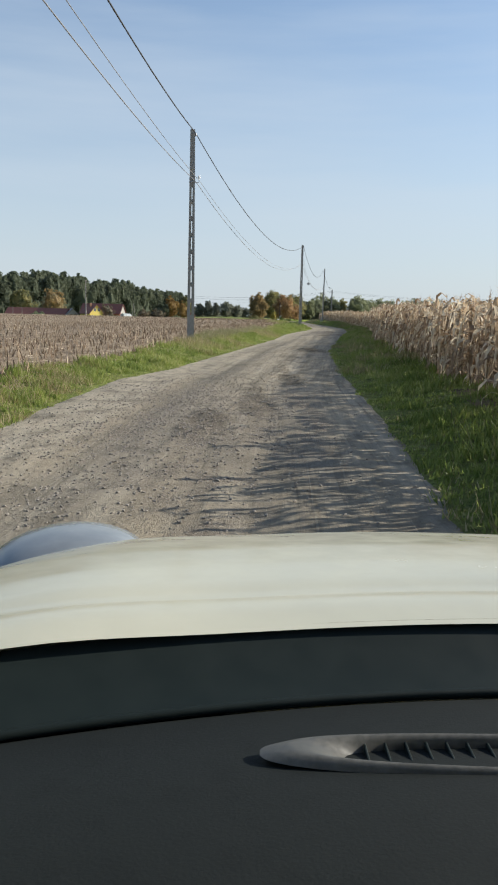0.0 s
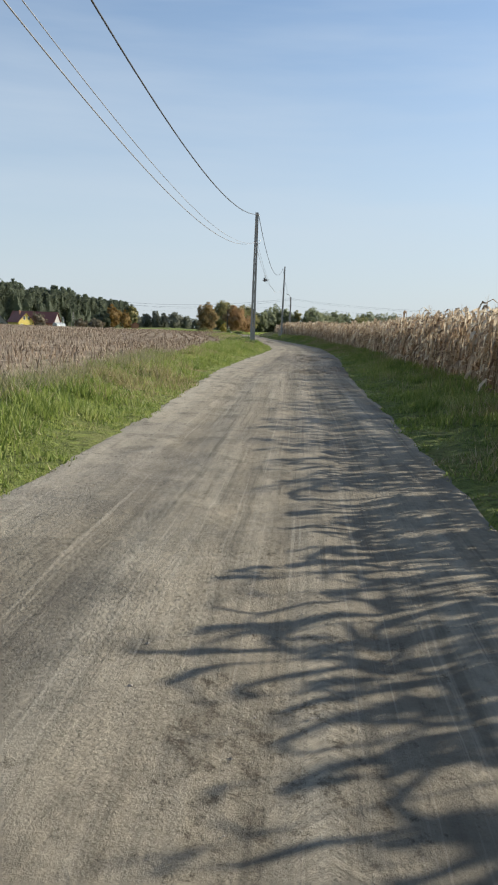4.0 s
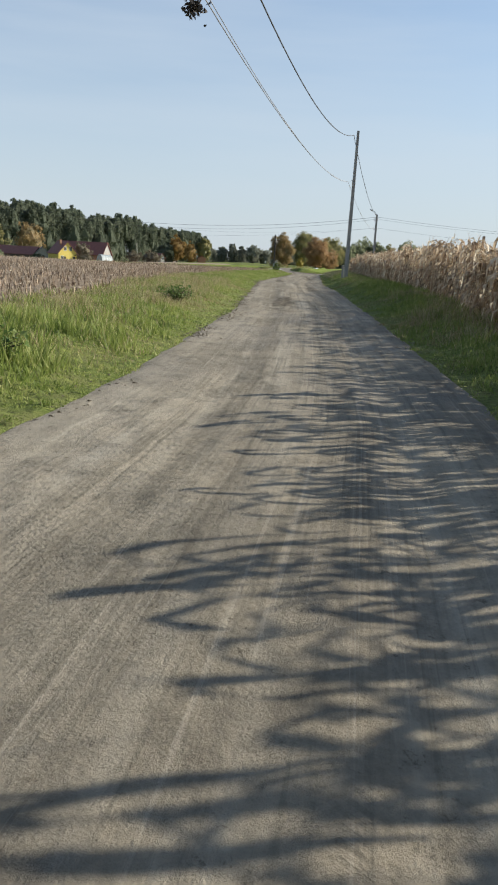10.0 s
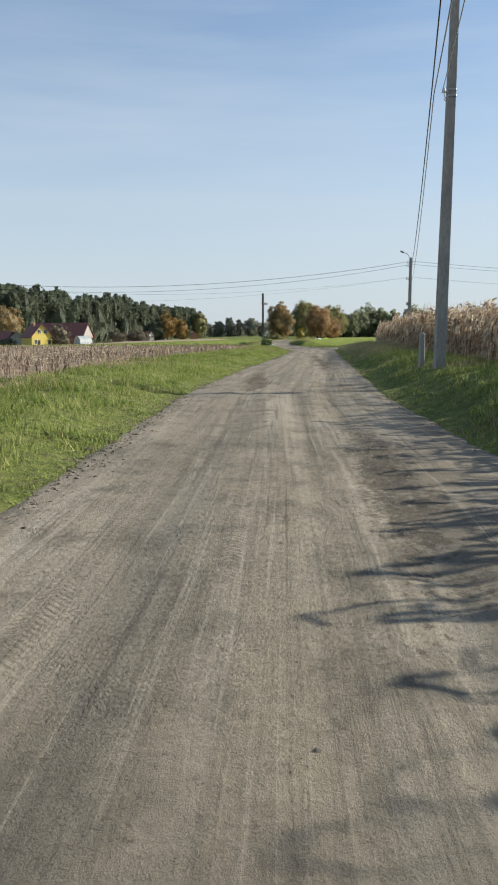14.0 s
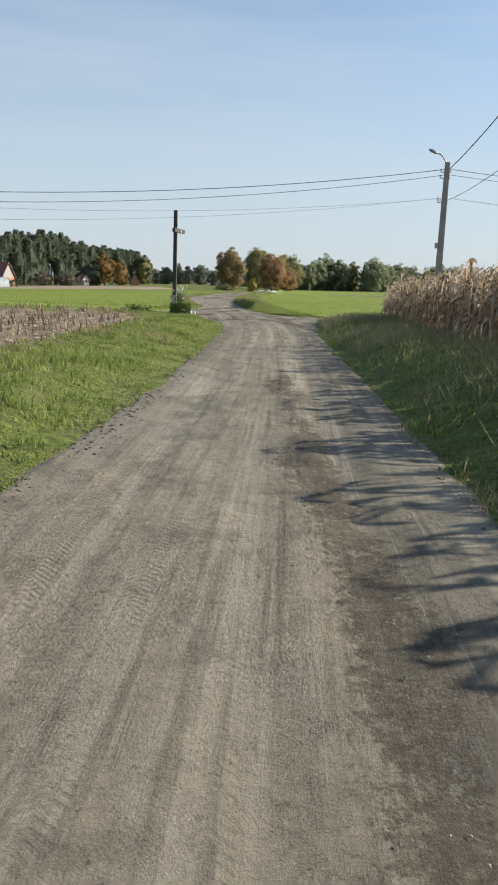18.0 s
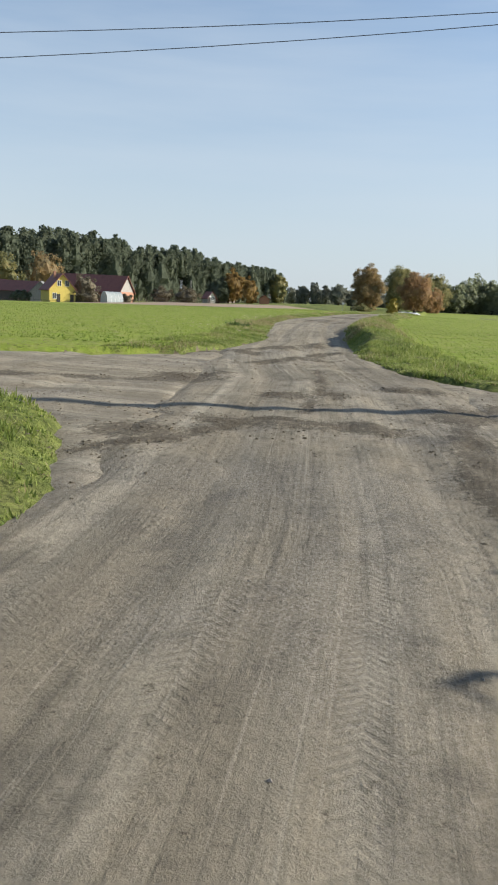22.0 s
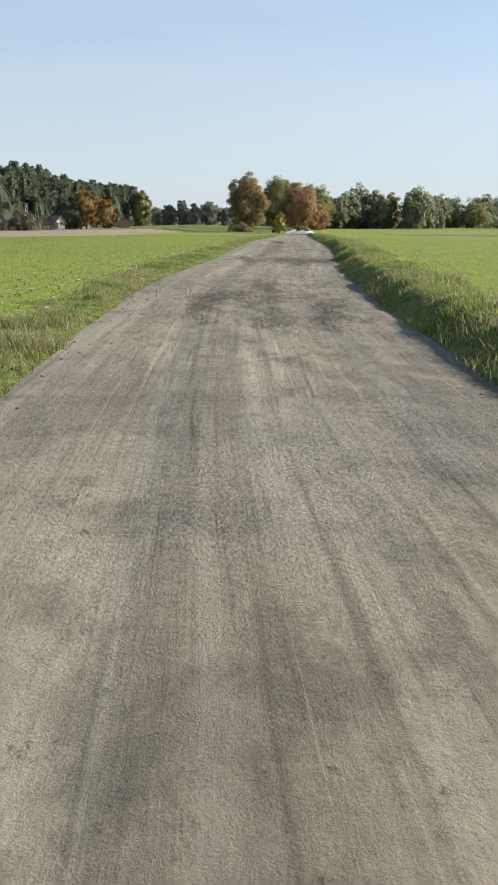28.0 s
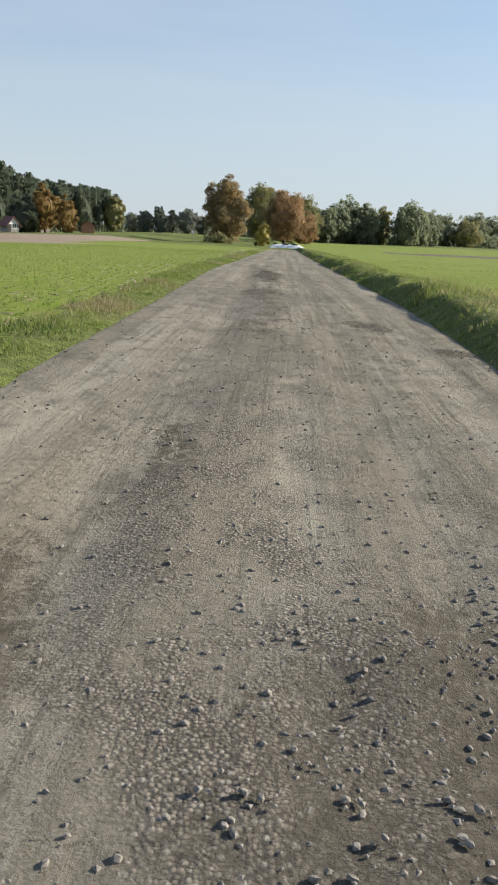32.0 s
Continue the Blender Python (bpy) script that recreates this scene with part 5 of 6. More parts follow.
gable_house("house", "yellow rendered farmhouse with a dark red gable roof", -67.4, 346, 36, 6.4, 10.5, 3.4, 3.6, M_YELLOWWALL, M_REDROOF,
            [(-0.8, 4.2, 0.85, 1.25), (1.1, 4.2, 0.85, 1.25), (-1.9, 1.1, 0.8, 1.3)], [(-1.0, 0.9, 2.1), (2.3, 0.9, 2.1)], (-1.2, 3.5))
gable_house("barn", "long barn with dark red roof and grey boarded gable", -60.0, 372, 78, 7.6, 20, 3.4, 4.2, M_BRICK, M_REDROOF, gable_mat=M_GABLE)
gable_house("barn", "low dark farm building with a dull red roof", -86, 372, 72, 7.0, 16, 3.0, 2.6, M_DARKWALL, M_REDROOF, group="farm sheds")
gable_house("shed", "low grey-roofed shed with pale gable at the farm", -82.5, 366, 20, 5.5, 9, 2.8, 2.8, M_GABLE, M_GREYROOF, group="farm sheds")
gable_house("barn", "long low farm building with a dull red roof", -100, 380, 80, 8.0, 18, 3.0, 3.0, M_DARKWALL, M_REDROOF, group="farm sheds")
gable_house("shed", "dark lean-to shed between house and barn", -67.5, 366, 80, 4.5, 6, 2.5, 1.2, M_DARKWALL, M_GREYROOF, group="farm sheds")
gable_house("house", "small white cottage with a red roof before the wood", -48.3, 427, 40, 2.9, 4.2, 1.9, 1.8, M_GABLE, M_REDROOF, [(0.2, 1.0, 1.0, 1.0)], [(-1.0, 0.7, 1.9)], gable_mat=M_WHITE)
gable_house("shed", "little brick field hut with a brown roof", -31.5, 436, 10, 3.4, 3.4, 2.0, 1.1, M_BRICK, M_REDROOF, group="farm sheds")
gable_house("house", "small dark cottage hidden by trees", -45, 446, 80, 6, 8, 3.0, 3.0, M_DARKWALL, M_REDROOF)


def greenhouse(x, y, turn):
    z = float(terrain(np.array([x]), np.array([y]))[0]) - 0.05
    g = thing("greenhouse", "small rounded plastic-film garden greenhouse", "greenhouse", (x, y, z), turn)
    v, f = sheet(lambda u, w: (1.75 * np.cos(u * math.pi), 4.2 * w, 2.75 * np.sin(u * math.pi) ** 0.8), 15, 7)
    part("film_cover", mesh_of("film_cover", v, f, M_FOIL, None, True), g)
    for yy in (0.0, 4.2):
        u = np.linspace(0, math.pi, 15)
        arch = np.stack([1.75 * np.cos(u), np.full(15, yy), 2.75 * np.sin(u) ** 0.8], 1)
        e = np.concatenate([arch, [[0, yy, 0.9]]])
        part("end_film", mesh_of("end_film", e, np.array([[i, i + 1, 15] for i in range(14)] + [[14, 0, 15]]), M_FOIL), g)
    for k in range(5):
        u = np.linspace(0.02, math.pi - 0.02, 15)
        arch = np.stack([1.77 * np.cos(u), np.full(15, 1.05 * k), 2.78 * np.sin(u) ** 0.8], 1)
        part("hoop", mesh_of("hoop", *tube(arch, 0.03, 6), M_WHITE), g)


greenhouse(-55.6, 343, -42)


def fence_run(x0, y0, x1, y1, h, label):
    n = int(math.hypot(x1 - x0, y1 - y0) / 2.0)
    z = float(terrain(np.array([x0]), np.array([y0]))[0])
    fe = thing("fence", label, "fence", (x0, y0, z))
    dx, dy = x1 - x0, y1 - y0
    for i in range(n + 1):
        part("post", mesh_of("post", *box(0.10, 0.10, h + 0.1, (dx * i / n, dy * i / n, -0.1), 0.01), M_DARKWALL), fe)
    for hz in (0.35, 0.95):
        part("rail", mesh_of("rail", *tube([(0, 0, h * hz), (dx / 2, dy / 2, h * hz), (dx, dy, h * hz)], 0.035, 6), M_DARKWALL), fe)


fence_run(-86, 340, -58, 340, 1.1, "dark low garden fence before the farmhouse")
fence_run(-50, 352, -30, 362, 1.1, "weathered wooden field fence along the farmyard")

far_pole = thing("wooden_pole", "wooden A-frame power pole before the pine wood", "utility pole", (-72.5, 492, -2.6))
for s in (-1, 1):
    part("leg", mesh_of("leg", *tube([(s * 1.1, 0, -0.3), (s * 0.5, 0, 4.5), (s * 0.08, 0, 9.4)], [0.16, 0.14, 0.11], 8), M_GABLE), far_pole)
part("brace", mesh_of("brace", *box(1.3, 0.12, 0.12, (0, 0, 4.2), 0.01), M_GABLE), far_pole)
for i, x in enumerate((-104, -100)):
    q = thing("wooden_pole", "plain weathered wooden post beside farm buildings", "post", (x, 344, -2.3), 0, "posts at the farm")
    part("shaft", mesh_of("shaft", *tube([(0, 0, -0.2), (0, 0, 2.5), (0.02, 0, 4.6)], [0.10, 0.09, 0.07], 8), M_GABLE), q)

sign = thing("road_sign", "small white road sign on a post at the far junction", "road sign", (-0.5, 372, -1.25))
part("post", mesh_of("post", *tube([(0, 0, -0.1), (0, 0, 1.2), (0, 0, 2.3)], 0.035, 8), M_STEEL), sign)
part("plate", mesh_of("plate", *tube([(0, -0.05, 2.1), (0, -0.03, 2.1), (0, -0.02, 2.1)], [0.02, 0.32, 0.32], 16), M_WHITE), sign)


def sheet_heap():
    r = np.random.default_rng(3)
    hp = thing("covered_heap", "low heap covered with pale plastic sheeting beside the road", "covered heap", (16.4, 366, -0.95))

    def fn(u, w):
        x, y = (u - 0.5) * 6.4, (w - 0.5) * 3.6
        edge = np.clip(1 - (2 * u - 1) ** 4, 0, 1) * np.clip(1 - (2 * w - 1) ** 4, 0, 1)
        return x, y, 0.75 * edge * (0.75 + 0.25 * wobble(x, y, 1.3)) - 0.05
    part("sheeting", mesh_of("sheeting", *sheet(fn, 26, 16), M_SHEET, None, True), hp)
    for i in range(7):
        x, y = r.uniform(-2.6, 2.6), r.uniform(-1.3, 0.6)
        a = np.linspace(0, 2 * math.pi, 15)
        ring = np.stack([x + 0.27 * np.cos(a), y + 0.27 * np.sin(a), np.full(15, 0.62)], 1)
        part("tyre_weight", mesh_of("tyre_weight", *tube(ring, 0.09, 7), M_RUBBER, None, True), hp)


sheet_heap()


# ---------------------------------------------------------------- the car the film was made from, standing where it set off
def car():
    c = thing("car", "small cream-white car seen from its driver's seat", "car", (0, 0, 0), 0)
    xc = 0.38
    prof_y = np.array([0.74, 0.80, 0.88, 1.0, 1.15, 1.3, 1.42, 1.52, 1.62, 1.74, 1.86, 1.96, 2.02])
    prof_z = np.array([0.985, 0.987, 0.978, 0.968, 0.948, 0.918, 0.890, 0.862, 0.826, 0.77, 0.69, 0.58, 0.45])

    def hood(u, w):
        x = -0.48 + 1.72 * u
        s = np.abs(x - xc) / 0.86
        rear = 0.760 - 0.30 * (x - xc) ** 2
        front = 2.02 - 0.38 * (x - xc) ** 2
        y = rear + (front - rear) * w
        z = np.interp(w * 1.28 + 0.74, prof_y, prof_z)
        crease = 0.006 * np.exp(-((y - rear - 0.13) / 0.02) ** 2)
        return x, y, z - 0.10 * np.clip(s, 0, 1) ** 16 + 0.008 * np.exp(-((s - 0.66) / 0.14) ** 2) - crease
    part("bonnet", mesh_of("bonnet", *sheet(hood, 46, 60), M_CAR, None, True), c, "cream-white glossy bonnet with crease")

    def skirt(side):
        def fn(u, w):
            x = np.full_like(u, -0.48 if side < 0 else 1.24)
            rear, front = 0.755 - 0.24 * 0.74, 2.02 - 0.38 * 0.74
            y = rear + (front - rear) * u
            top = np.interp(u * 1.28 + 0.74, prof_y, prof_z) - 0.10
            arch = np.where(np.abs(u - 0.45) < 0.30, 0.30 + 0.28 * np.sqrt(np.clip(1 - ((u - 0.45) / 0.30) ** 2, 0, 1)), 0.24)
            low = np.minimum(arch, top - 0.02)
            z = top + (low - top) * w
            return x + side * 0.07 * np.sin(w * math.pi * 0.8), y, z
        return fn
    for side in (-1, 1):
        part("wing", mesh_of("wing", *sheet(skirt(side), 30, 9), M_CAR, None, True), c)
        x = xc + side * 0.74
        ring = [(x - 0.09, 1.28, 0.30), (x - 0.07, 1.28, 0.30), (x, 1.28, 0.30), (x + 0.07, 1.28, 0.30), (x + 0.09, 1.28, 0.30)]
        wheel = part("wheel", mesh_of("wheel", *tube(ring, [0.24, 0.295, 0.30, 0.295, 0.24], 28), M_RUBBER, None, True), c, "black front tyre")
        part("rim", mesh_of("rim", *tube([(x + side * 0.085, 1.28, 0.30), (x + side * 0.095, 1.28, 0.30), (x + side * 0.10, 1.28, 0.30)], [0.20, 0.19, 0.02], 24), M_STEEL, None, True), wheel)
        hx = xc + side * 0.69
        lens, faces = sheet(lambda u, w: (hx + 0.15 * np.cos(u) * np.cos(w), 1.33 + 0.20 * np.sin(u) * np.cos(w), 0.835 + 0.070 * np.sin(w)), 25, 11, (0, 2 * math.pi), (0, math.pi / 2))
        lamp = part("headlight", mesh_of("headlight", lens, faces, M_LENS, None, True), c, "bulging headlight under clear glass")
        part("bezel", mesh_of("bezel", *tube([(hx + 0.155 * math.cos(a), 1.33 + 0.205 * math.sin(a), 0.835) for a in np.linspace(0, 2 * math.pi, 25)], 0.012, 6), M_CAR, None, True), lamp)
    bumper, bf = sheet(lambda u, w: (-0.50 + 1.76 * u, 2.03 - 0.38 * (-0.50 + 1.76 * u - xc) ** 2 + 0.06 * np.sin(w * math.pi), 0.20 + 0.32 * w), 30, 8)
    part("bumper", mesh_of("bumper", bumper, bf, M_CAR, None, True), c)

    def scuttle(u, w):
        x = -0.46 + 1.68 * u
        y = (0.760 - 0.30 * (x - xc) ** 2) - 0.088 * w + 0.012
        return x, y, 0.9855 - 0.0355 * w - 0.006 * np.sin(w * math.pi) + 0 * u
    part("scuttle", mesh_of("scuttle", *sheet(scuttle, 40, 8), M_PLASTIC, None, True), c, "black plastic scuttle with dust specks")
    part("windscreen_seal", mesh_of("windscreen_seal", *tube([(x, 0.682 - 0.30 * (x - xc) ** 2, 0.949) for x in np.linspace(-0.46, 1.22, 40)], 0.005, 8), M_PLASTIC, None, True), c)

    def dash(u, w):
        x = -0.46 + 1.68 * u
        y = (0.675 - 0.30 * (x - xc) ** 2) * (1 - w) + 0.12 * w
        return x, y, 0.946 + 0.071 * np.sin(np.clip(w * 1.15, 0, 1) * math.pi * 0.55) - 0.5 * np.clip(w - 0.9, 0, 1) + 0 * u
    part("dashboard", mesh_of("dashboard", *sheet(dash, 44, 36), M_DASH, None, True), c, "dark grey grained dashboard top")

    def vent_rim(u, w):
        a = u * 2 * math.pi
        px = 0.345 + 0.295 * np.sign(np.cos(a)) * np.abs(np.cos(a)) ** 0.55
        py = 0.508 + 0.027 * np.sign(np.sin(a)) * np.abs(np.sin(a)) ** 0.7
        k = 1 - w
        return px + (0.055 * (np.cos(a) < -0.4) + 0.012) * np.cos(a) * (k - 0.5), py + 0.012 * np.sin(a) * (k - 0.5), 0.985 + 0.009 * np.sin(w * math.pi) - 0.006 * w + 0.12 * (0.508 - py)
    vent = part("air_vent", mesh_of("air_vent", *sheet(vent_rim, 60, 8), M_TRIM, None, True), c, "grey defroster vent surround")
    part("vent_well", mesh_of("vent_well", *box(0.54, 0.046, 0.014, (0.36, 0.508, 0.957), 0.005), M_PLASTIC), vent)
    for i in range(33):
        part("slat", mesh_of("slat", *box(0.002, 0.044, 0.010, (0.095 + i * 0.0155, 0.508, 0.974), 0.0006), M_PLASTIC), vent)
    # cabin over the seats
    def roof(u, w):
        x = -0.42 + 1.60 * u
        return x, 0.12 - 1.7 * w, 1.47 + 0.05 * np.sin(u * math.pi) + 0.03 * np.sin(w * math.pi)
    v, f = sheet(roof, 16, 14)
    lining = v - (0, 0, 0.05)
    part("roof", mesh_of("roof", np.concatenate([v, lining]), np.concatenate([f, f[:, ::-1] + len(v)]), M_CAR, None, True), c)
    for side in (-1, 1):
        sx = xc + side * 0.84
        part("pillar", mesh_of("pillar", *tube([(sx, 0.62, 0.95), (sx - side * 0.02, 0.40, 1.22), (sx - side * 0.05, 0.10, 1.48)], [0.05, 0.045, 0.045], 8), M_CAR, None, True), c)
        part("door", mesh_of("door", *box(0.08, 1.35, 0.68, (sx, -0.10, 0.28), 0.03), M_CAR), c)
        part("rear_pillar", mesh_of("rear_pillar", *tube([(sx, -0.80, 0.9), (sx, -0.82, 1.2), (sx - side * 0.05, -0.85, 1.48)], 0.07, 8), M_CAR, None, True), c)
    part("rear_body", mesh_of("rear_body", *box(1.68, 1.3, 0.75, (xc, -1.45, 0.25), 0.12), M_CAR), c)
    bulk = [box(1.66, 0.05, 0.62, (xc, 0.30, 0.34), 0.02)]
    part("bulkhead", mesh_of("bulkhead", *join(bulk), M_PLASTIC), c)
    part("floor_pan", mesh_of("floor_pan", *box(1.6, 1.6, 0.06, (xc, 1.05, 0.22), 0.02), M_PLASTIC), c)


car()


# ---------------------------------------------------------------- maize, stubble, grass and stones
def maize_plant(seed):
    r = np.random.default_rng(seed)
    vs, fs, ms, n = [], [], [], 0

    def add(v, f, m):
        nonlocal n
        vs.append(v)
        fs.append(f + n)
        ms.append(np.full(len(f), m))
        n += len(v)
    h = r.uniform(1.62, 1.95)
    bx, by = r.normal(0, 0.10), r.normal(0, 0.10)
    tv, tf = tube([(0, 0, -0.05), (bx * 0.4, by * 0.4, h * 0.5), (bx, by, h)], [0.014, 0.012, 0.006], 3)
    add(tv, np.concatenate([tf[:, [0, 1, 2]], tf[:, [0, 2, 3]]]), 1)
    for i in range(13):
        z = h * (0.14 + 0.85 * (i / 12) ** 0.82) * r.uniform(0.96, 1.04)
        a = i * math.pi + r.normal(0, 0.9)
        ln = r.uniform(0.42, 0.70) * (0.8 if i > 8 else 1.0)
        up_, droop, w = r.uniform(0.04, 0.26), r.uniform(0.30, 1.15), r.uniform(0.030, 0.058)
        d = np.array([math.cos(a), math.sin(a), 0])
        s = np.array([-math.sin(a), math.cos(a), 0])
        pts = []
        tw = r.normal(0, 1.3)
        for k in (0.0, 0.3, 0.62, 1.0):
            p = np.array([bx * z / h, by * z / h, z]) + d * ln * (0.66 * math.sin(min(k * 1.8, 1.57))) + np.array([0, 0, up_ * math.sin(min(k * 2.2, 3.1)) * 0.8 - droop * max(0, k - 0.3) ** 1.4])
            ang = tw * k
            side = s * math.cos(ang) + np.array([0, 0, 1]) * math.sin(ang)
            ww = w * (0.75, 1.0, 0.8, 0.12)[int(k * 3.01)]
            pts += [p - side * ww, p + side * ww]
        q = np.array([[0, 1, 3], [0, 3, 2], [2, 3, 5], [2, 5, 4], [4, 5, 7], [4, 7, 6]])
        add(np.array(pts), q, 0)
    for i in range(5):
        a = r.uniform(0, 6.283)
        v, f = blade((bx, by, h - 0.02), a, r.uniform(0.12, 0.30), 0.008, r.uniform(0.06, 0.22))
        add(v, f, 0)
    if r.uniform() < 0.8:
        z, a = h * r.uniform(0.45, 0.58), r.uniform(0, 6.283)
        d = np.array([math.cos(a), math.sin(a), 0])
        ev, ef = tube([np.array([0, 0, z]), d * 0.07 + (0, 0, z + 0.06), d * 0.13 + (0, 0, z + 0.02), d * 0.16 + (0, 0, z - 0.10)], [0.012, 0.028, 0.026, 0.008], 5)
        add(ev, np.concatenate([ef[:, [0, 1, 2]], ef[:, [0, 2, 3]]]), 0)
    return np.concatenate(vs), np.concatenate(fs), np.concatenate(ms)


def build_maize():
    pos = []
    for row in range(3):
        y = np.arange(-4, MAIZE_END, 0.150)
        y = y + rng.uniform(-0.06, 0.06, len(y))
        x = along(MAIZE_EDGE, y) + 0.2 + row * 0.72 + rng.normal(0, 0.06, len(y)) + 0.12 * np.sin(y * 0.7)
        pos.append(np.stack([x, y], 1))
    for k in range(5):
        x = np.arange(21.5, 62, 0.4)
        pos.append(np.stack([x + rng.normal(0, 0.1, len(x)), MAIZE_END - 0.3 - k * 0.5 + rng.normal(0, 0.12, len(x))], 1))
    p = np.concatenate(pos)
    p = p[rng.uniform(0, 1, len(p)) > 0.05]
    z = ground_z(p[:, 0], p[:, 1])
    sc = rng.uniform(0.88, 1.06, len(p)) * np.interp(p[:, 1], [0, 14, 24, 38, 64, 90, 136, 150, 157, 166, 175], [0.69, 0.72, 0.79, 0.84, 0.84, 0.82, 0.96, 1.06, 1.04, 0.92, 0.82])
    v, f, m = scatter([maize_plant(s) for s in range(500, 514)], np.stack([p[:, 0], p[:, 1], z], 1), rng.uniform(0, 6.28, len(p)), sc, rng.normal(0, 0.05, (len(p), 2)))
    tagged(new("maize_crop", mesh_of("maize_crop", v, f, [M_MAIZE, M_MSTALK], m)), "tall dry straw-coloured maize standing in rows", "maize", kind="stuff")


build_maize()


def build_inner_maize():
    """The rest of the field behind its first rows: plainer plants."""
    shapes = []
    for k in range(8):
        r = np.random.default_rng(560 + k)
        h = r.uniform(1.5, 1.9)
        tris = [((-0.012, 0, 0), (0.012, 0, 0), (r.normal(0, 0.08), r.normal(0, 0.08), h))]
        for i in range(8):
            z, a = h * (0.22 + 0.10 * i), i * math.pi + r.normal(0, 0.5)
            d, s = np.array([math.cos(a), math.sin(a), 0]), np.array([-math.sin(a), math.cos(a), 0]) * r.uniform(0.03, 0.05)
            tris.append((np.array([0, 0, z]) - s, np.array([0, 0, z]) + s + d * 0.1, d * r.uniform(0.35, 0.6) + (0, 0, z + r.uniform(-0.35, 0.25))))
        v = np.array(tris, dtype=float).reshape(-1, 3)
        shapes.append((v, np.arange(len(v)).reshape(-1, 3), np.array([1] + [0] * 8)))
    pos = []
    for row in range(26):
        y = np.arange(-2, MAIZE_END, 0.62) + rng.uniform(-0.2, 0.2, len(np.arange(-2, MAIZE_END, 0.62)))
        pos.append(np.stack([along(MAIZE_EDGE, y) + 2.35 + row * (0.8 + 0.04 * row) + rng.normal(0, 0.08, len(y)), y], 1))
    p = np.concatenate(pos)
    sc = rng.uniform(0.85, 1.08, len(p)) * np.interp(p[:, 1], [0, 38, 90, 150, 175], [0.70, 0.82, 0.90, 1.0, 0.82])
    v, f, m = scatter(shapes, np.stack([p[:, 0], p[:, 1], ground_z(p[:, 0], p[:, 1])], 1), rng.uniform(0, 6.28, len(p)), sc)
    tagged(new("inner_maize_crop", mesh_of("inner_maize_crop", v, f, [M_MAIZE, M_MSTALK], m)), "dry straw-coloured maize filling the field behind its edge rows", "maize", kind="stuff")


build_inner_maize()


def build_stubble():
    stems = []
    for k in range(5):
        r = np.random.default_rng(700 + k)
        h = r.uniform(0.11, 0.21)
        v, f = tube([(0, 0, -0.03), (r.normal(0, 0.04), r.normal(0, 0.04), h)], [0.015, 0.012], 3)
        tri = np.concatenate([f[:, [0, 1, 2]], f[:, [0, 2, 3]]])
        bv, bf = blade((0, 0, h * 0.3), r.uniform(0, 6.28), 0.07, 0.030, 0.12)
        stems.append((np.concatenate([v, bv]), np.concatenate([tri, bf + len(v)]), np.zeros(len(tri) + len(bf), int)))
    pos = []
    for row in range(56):
        off = 0.30 + row * 0.80
        step = 0.115 if off < 5 else (0.24 if off < 16 else 0.6)
        y = np.arange(-6, 172, step) + rng.uniform(-0.05, 0.05, len(np.arange(-6, 172, step)))
        x = along(EDGE_L, y) - along(VERGE_L, y) - off + rng.normal(0, 0.035, len(y))
        keep = rng.uniform(0, 1, len(y)) < 0.80 + 0.30 * wobble(x, y, 0.4, 2)
        pos.append(np.stack([x, y], 1)[keep])
    p = np.concatenate(pos)
    p = p[in_track(p[:, 0], p[:, 1]) < 0.1]
    z = ground_z(p[:, 0], p[:, 1])
    v, f, m = scatter(stems, np.stack([p[:, 0], p[:, 1], z], 1), rng.uniform(0, 6.28, len(p)), rng.uniform(0.55, 1.15, len(p)), rng.normal(0, 0.18, (len(p), 2)))
    tagged(new("maize_stubble", mesh_of("maize_stubble", v, f, M_STUB, m)), "rows of cut dry maize stubble on bare soil", "stubble", kind="stuff")
    # chopped leaves and stalks lying on the soil
    n = 21000
    late = rng.uniform(0, 1, n) < 0.28
    y = np.where(late, rng.uniform(138, 173, n), rng.uniform(-2, 172, n))
    off = rng.uniform(0.02, 1, n) ** 1.6 * np.where(late, 16, 40)
    off = np.where(rng.uniform(0, 1, n) < 0.72, np.round(off / 1.6) * 1.6 + 0.7 + rng.normal(0, 0.17, n), off)      # most of it lies in swaths
    x = along(EDGE_L, y) - along(VERGE_L, y) - off
    n2 = 1500
    y2 = rng.uniform(192, 310, n2)
    x2 = along(EDGE_L, y2) - along(VERGE_L, y2) + 0.2 - rng.exponential(0.9, n2)
    x, y = np.concatenate([x, x2]), np.concatenate([y, y2])
    flat = []
    for k in range(5):
        r = np.random.default_rng(720 + k)
        ln, w = r.uniform(0.06, 0.22), r.uniform(0.010, 0.026)
        flat.append((np.array([(-ln / 2, -w / 2, 0.004), (ln / 2, -w / 2, 0.008), (ln / 2, w / 2, 0.012), (-ln / 2, w / 2, 0.004), (0, 0, 0.016)]), np.array([[0, 1, 4], [1, 2, 4], [2, 3, 4], [3, 0, 4]]), np.zeros(4, int)))
    v, f, m = scatter(flat, np.stack([x, y, ground_z(x, y)], 1), rng.uniform(0, 6.28, len(x)), rng.uniform(0.6, 1.5, len(x)))
    tagged(new("maize_litter", mesh_of("maize_litter", v, f, M_LITTER, m)), "pale chopped maize leaves and stalks lying on soil", "crop litter", kind="stuff")


build_stubble()


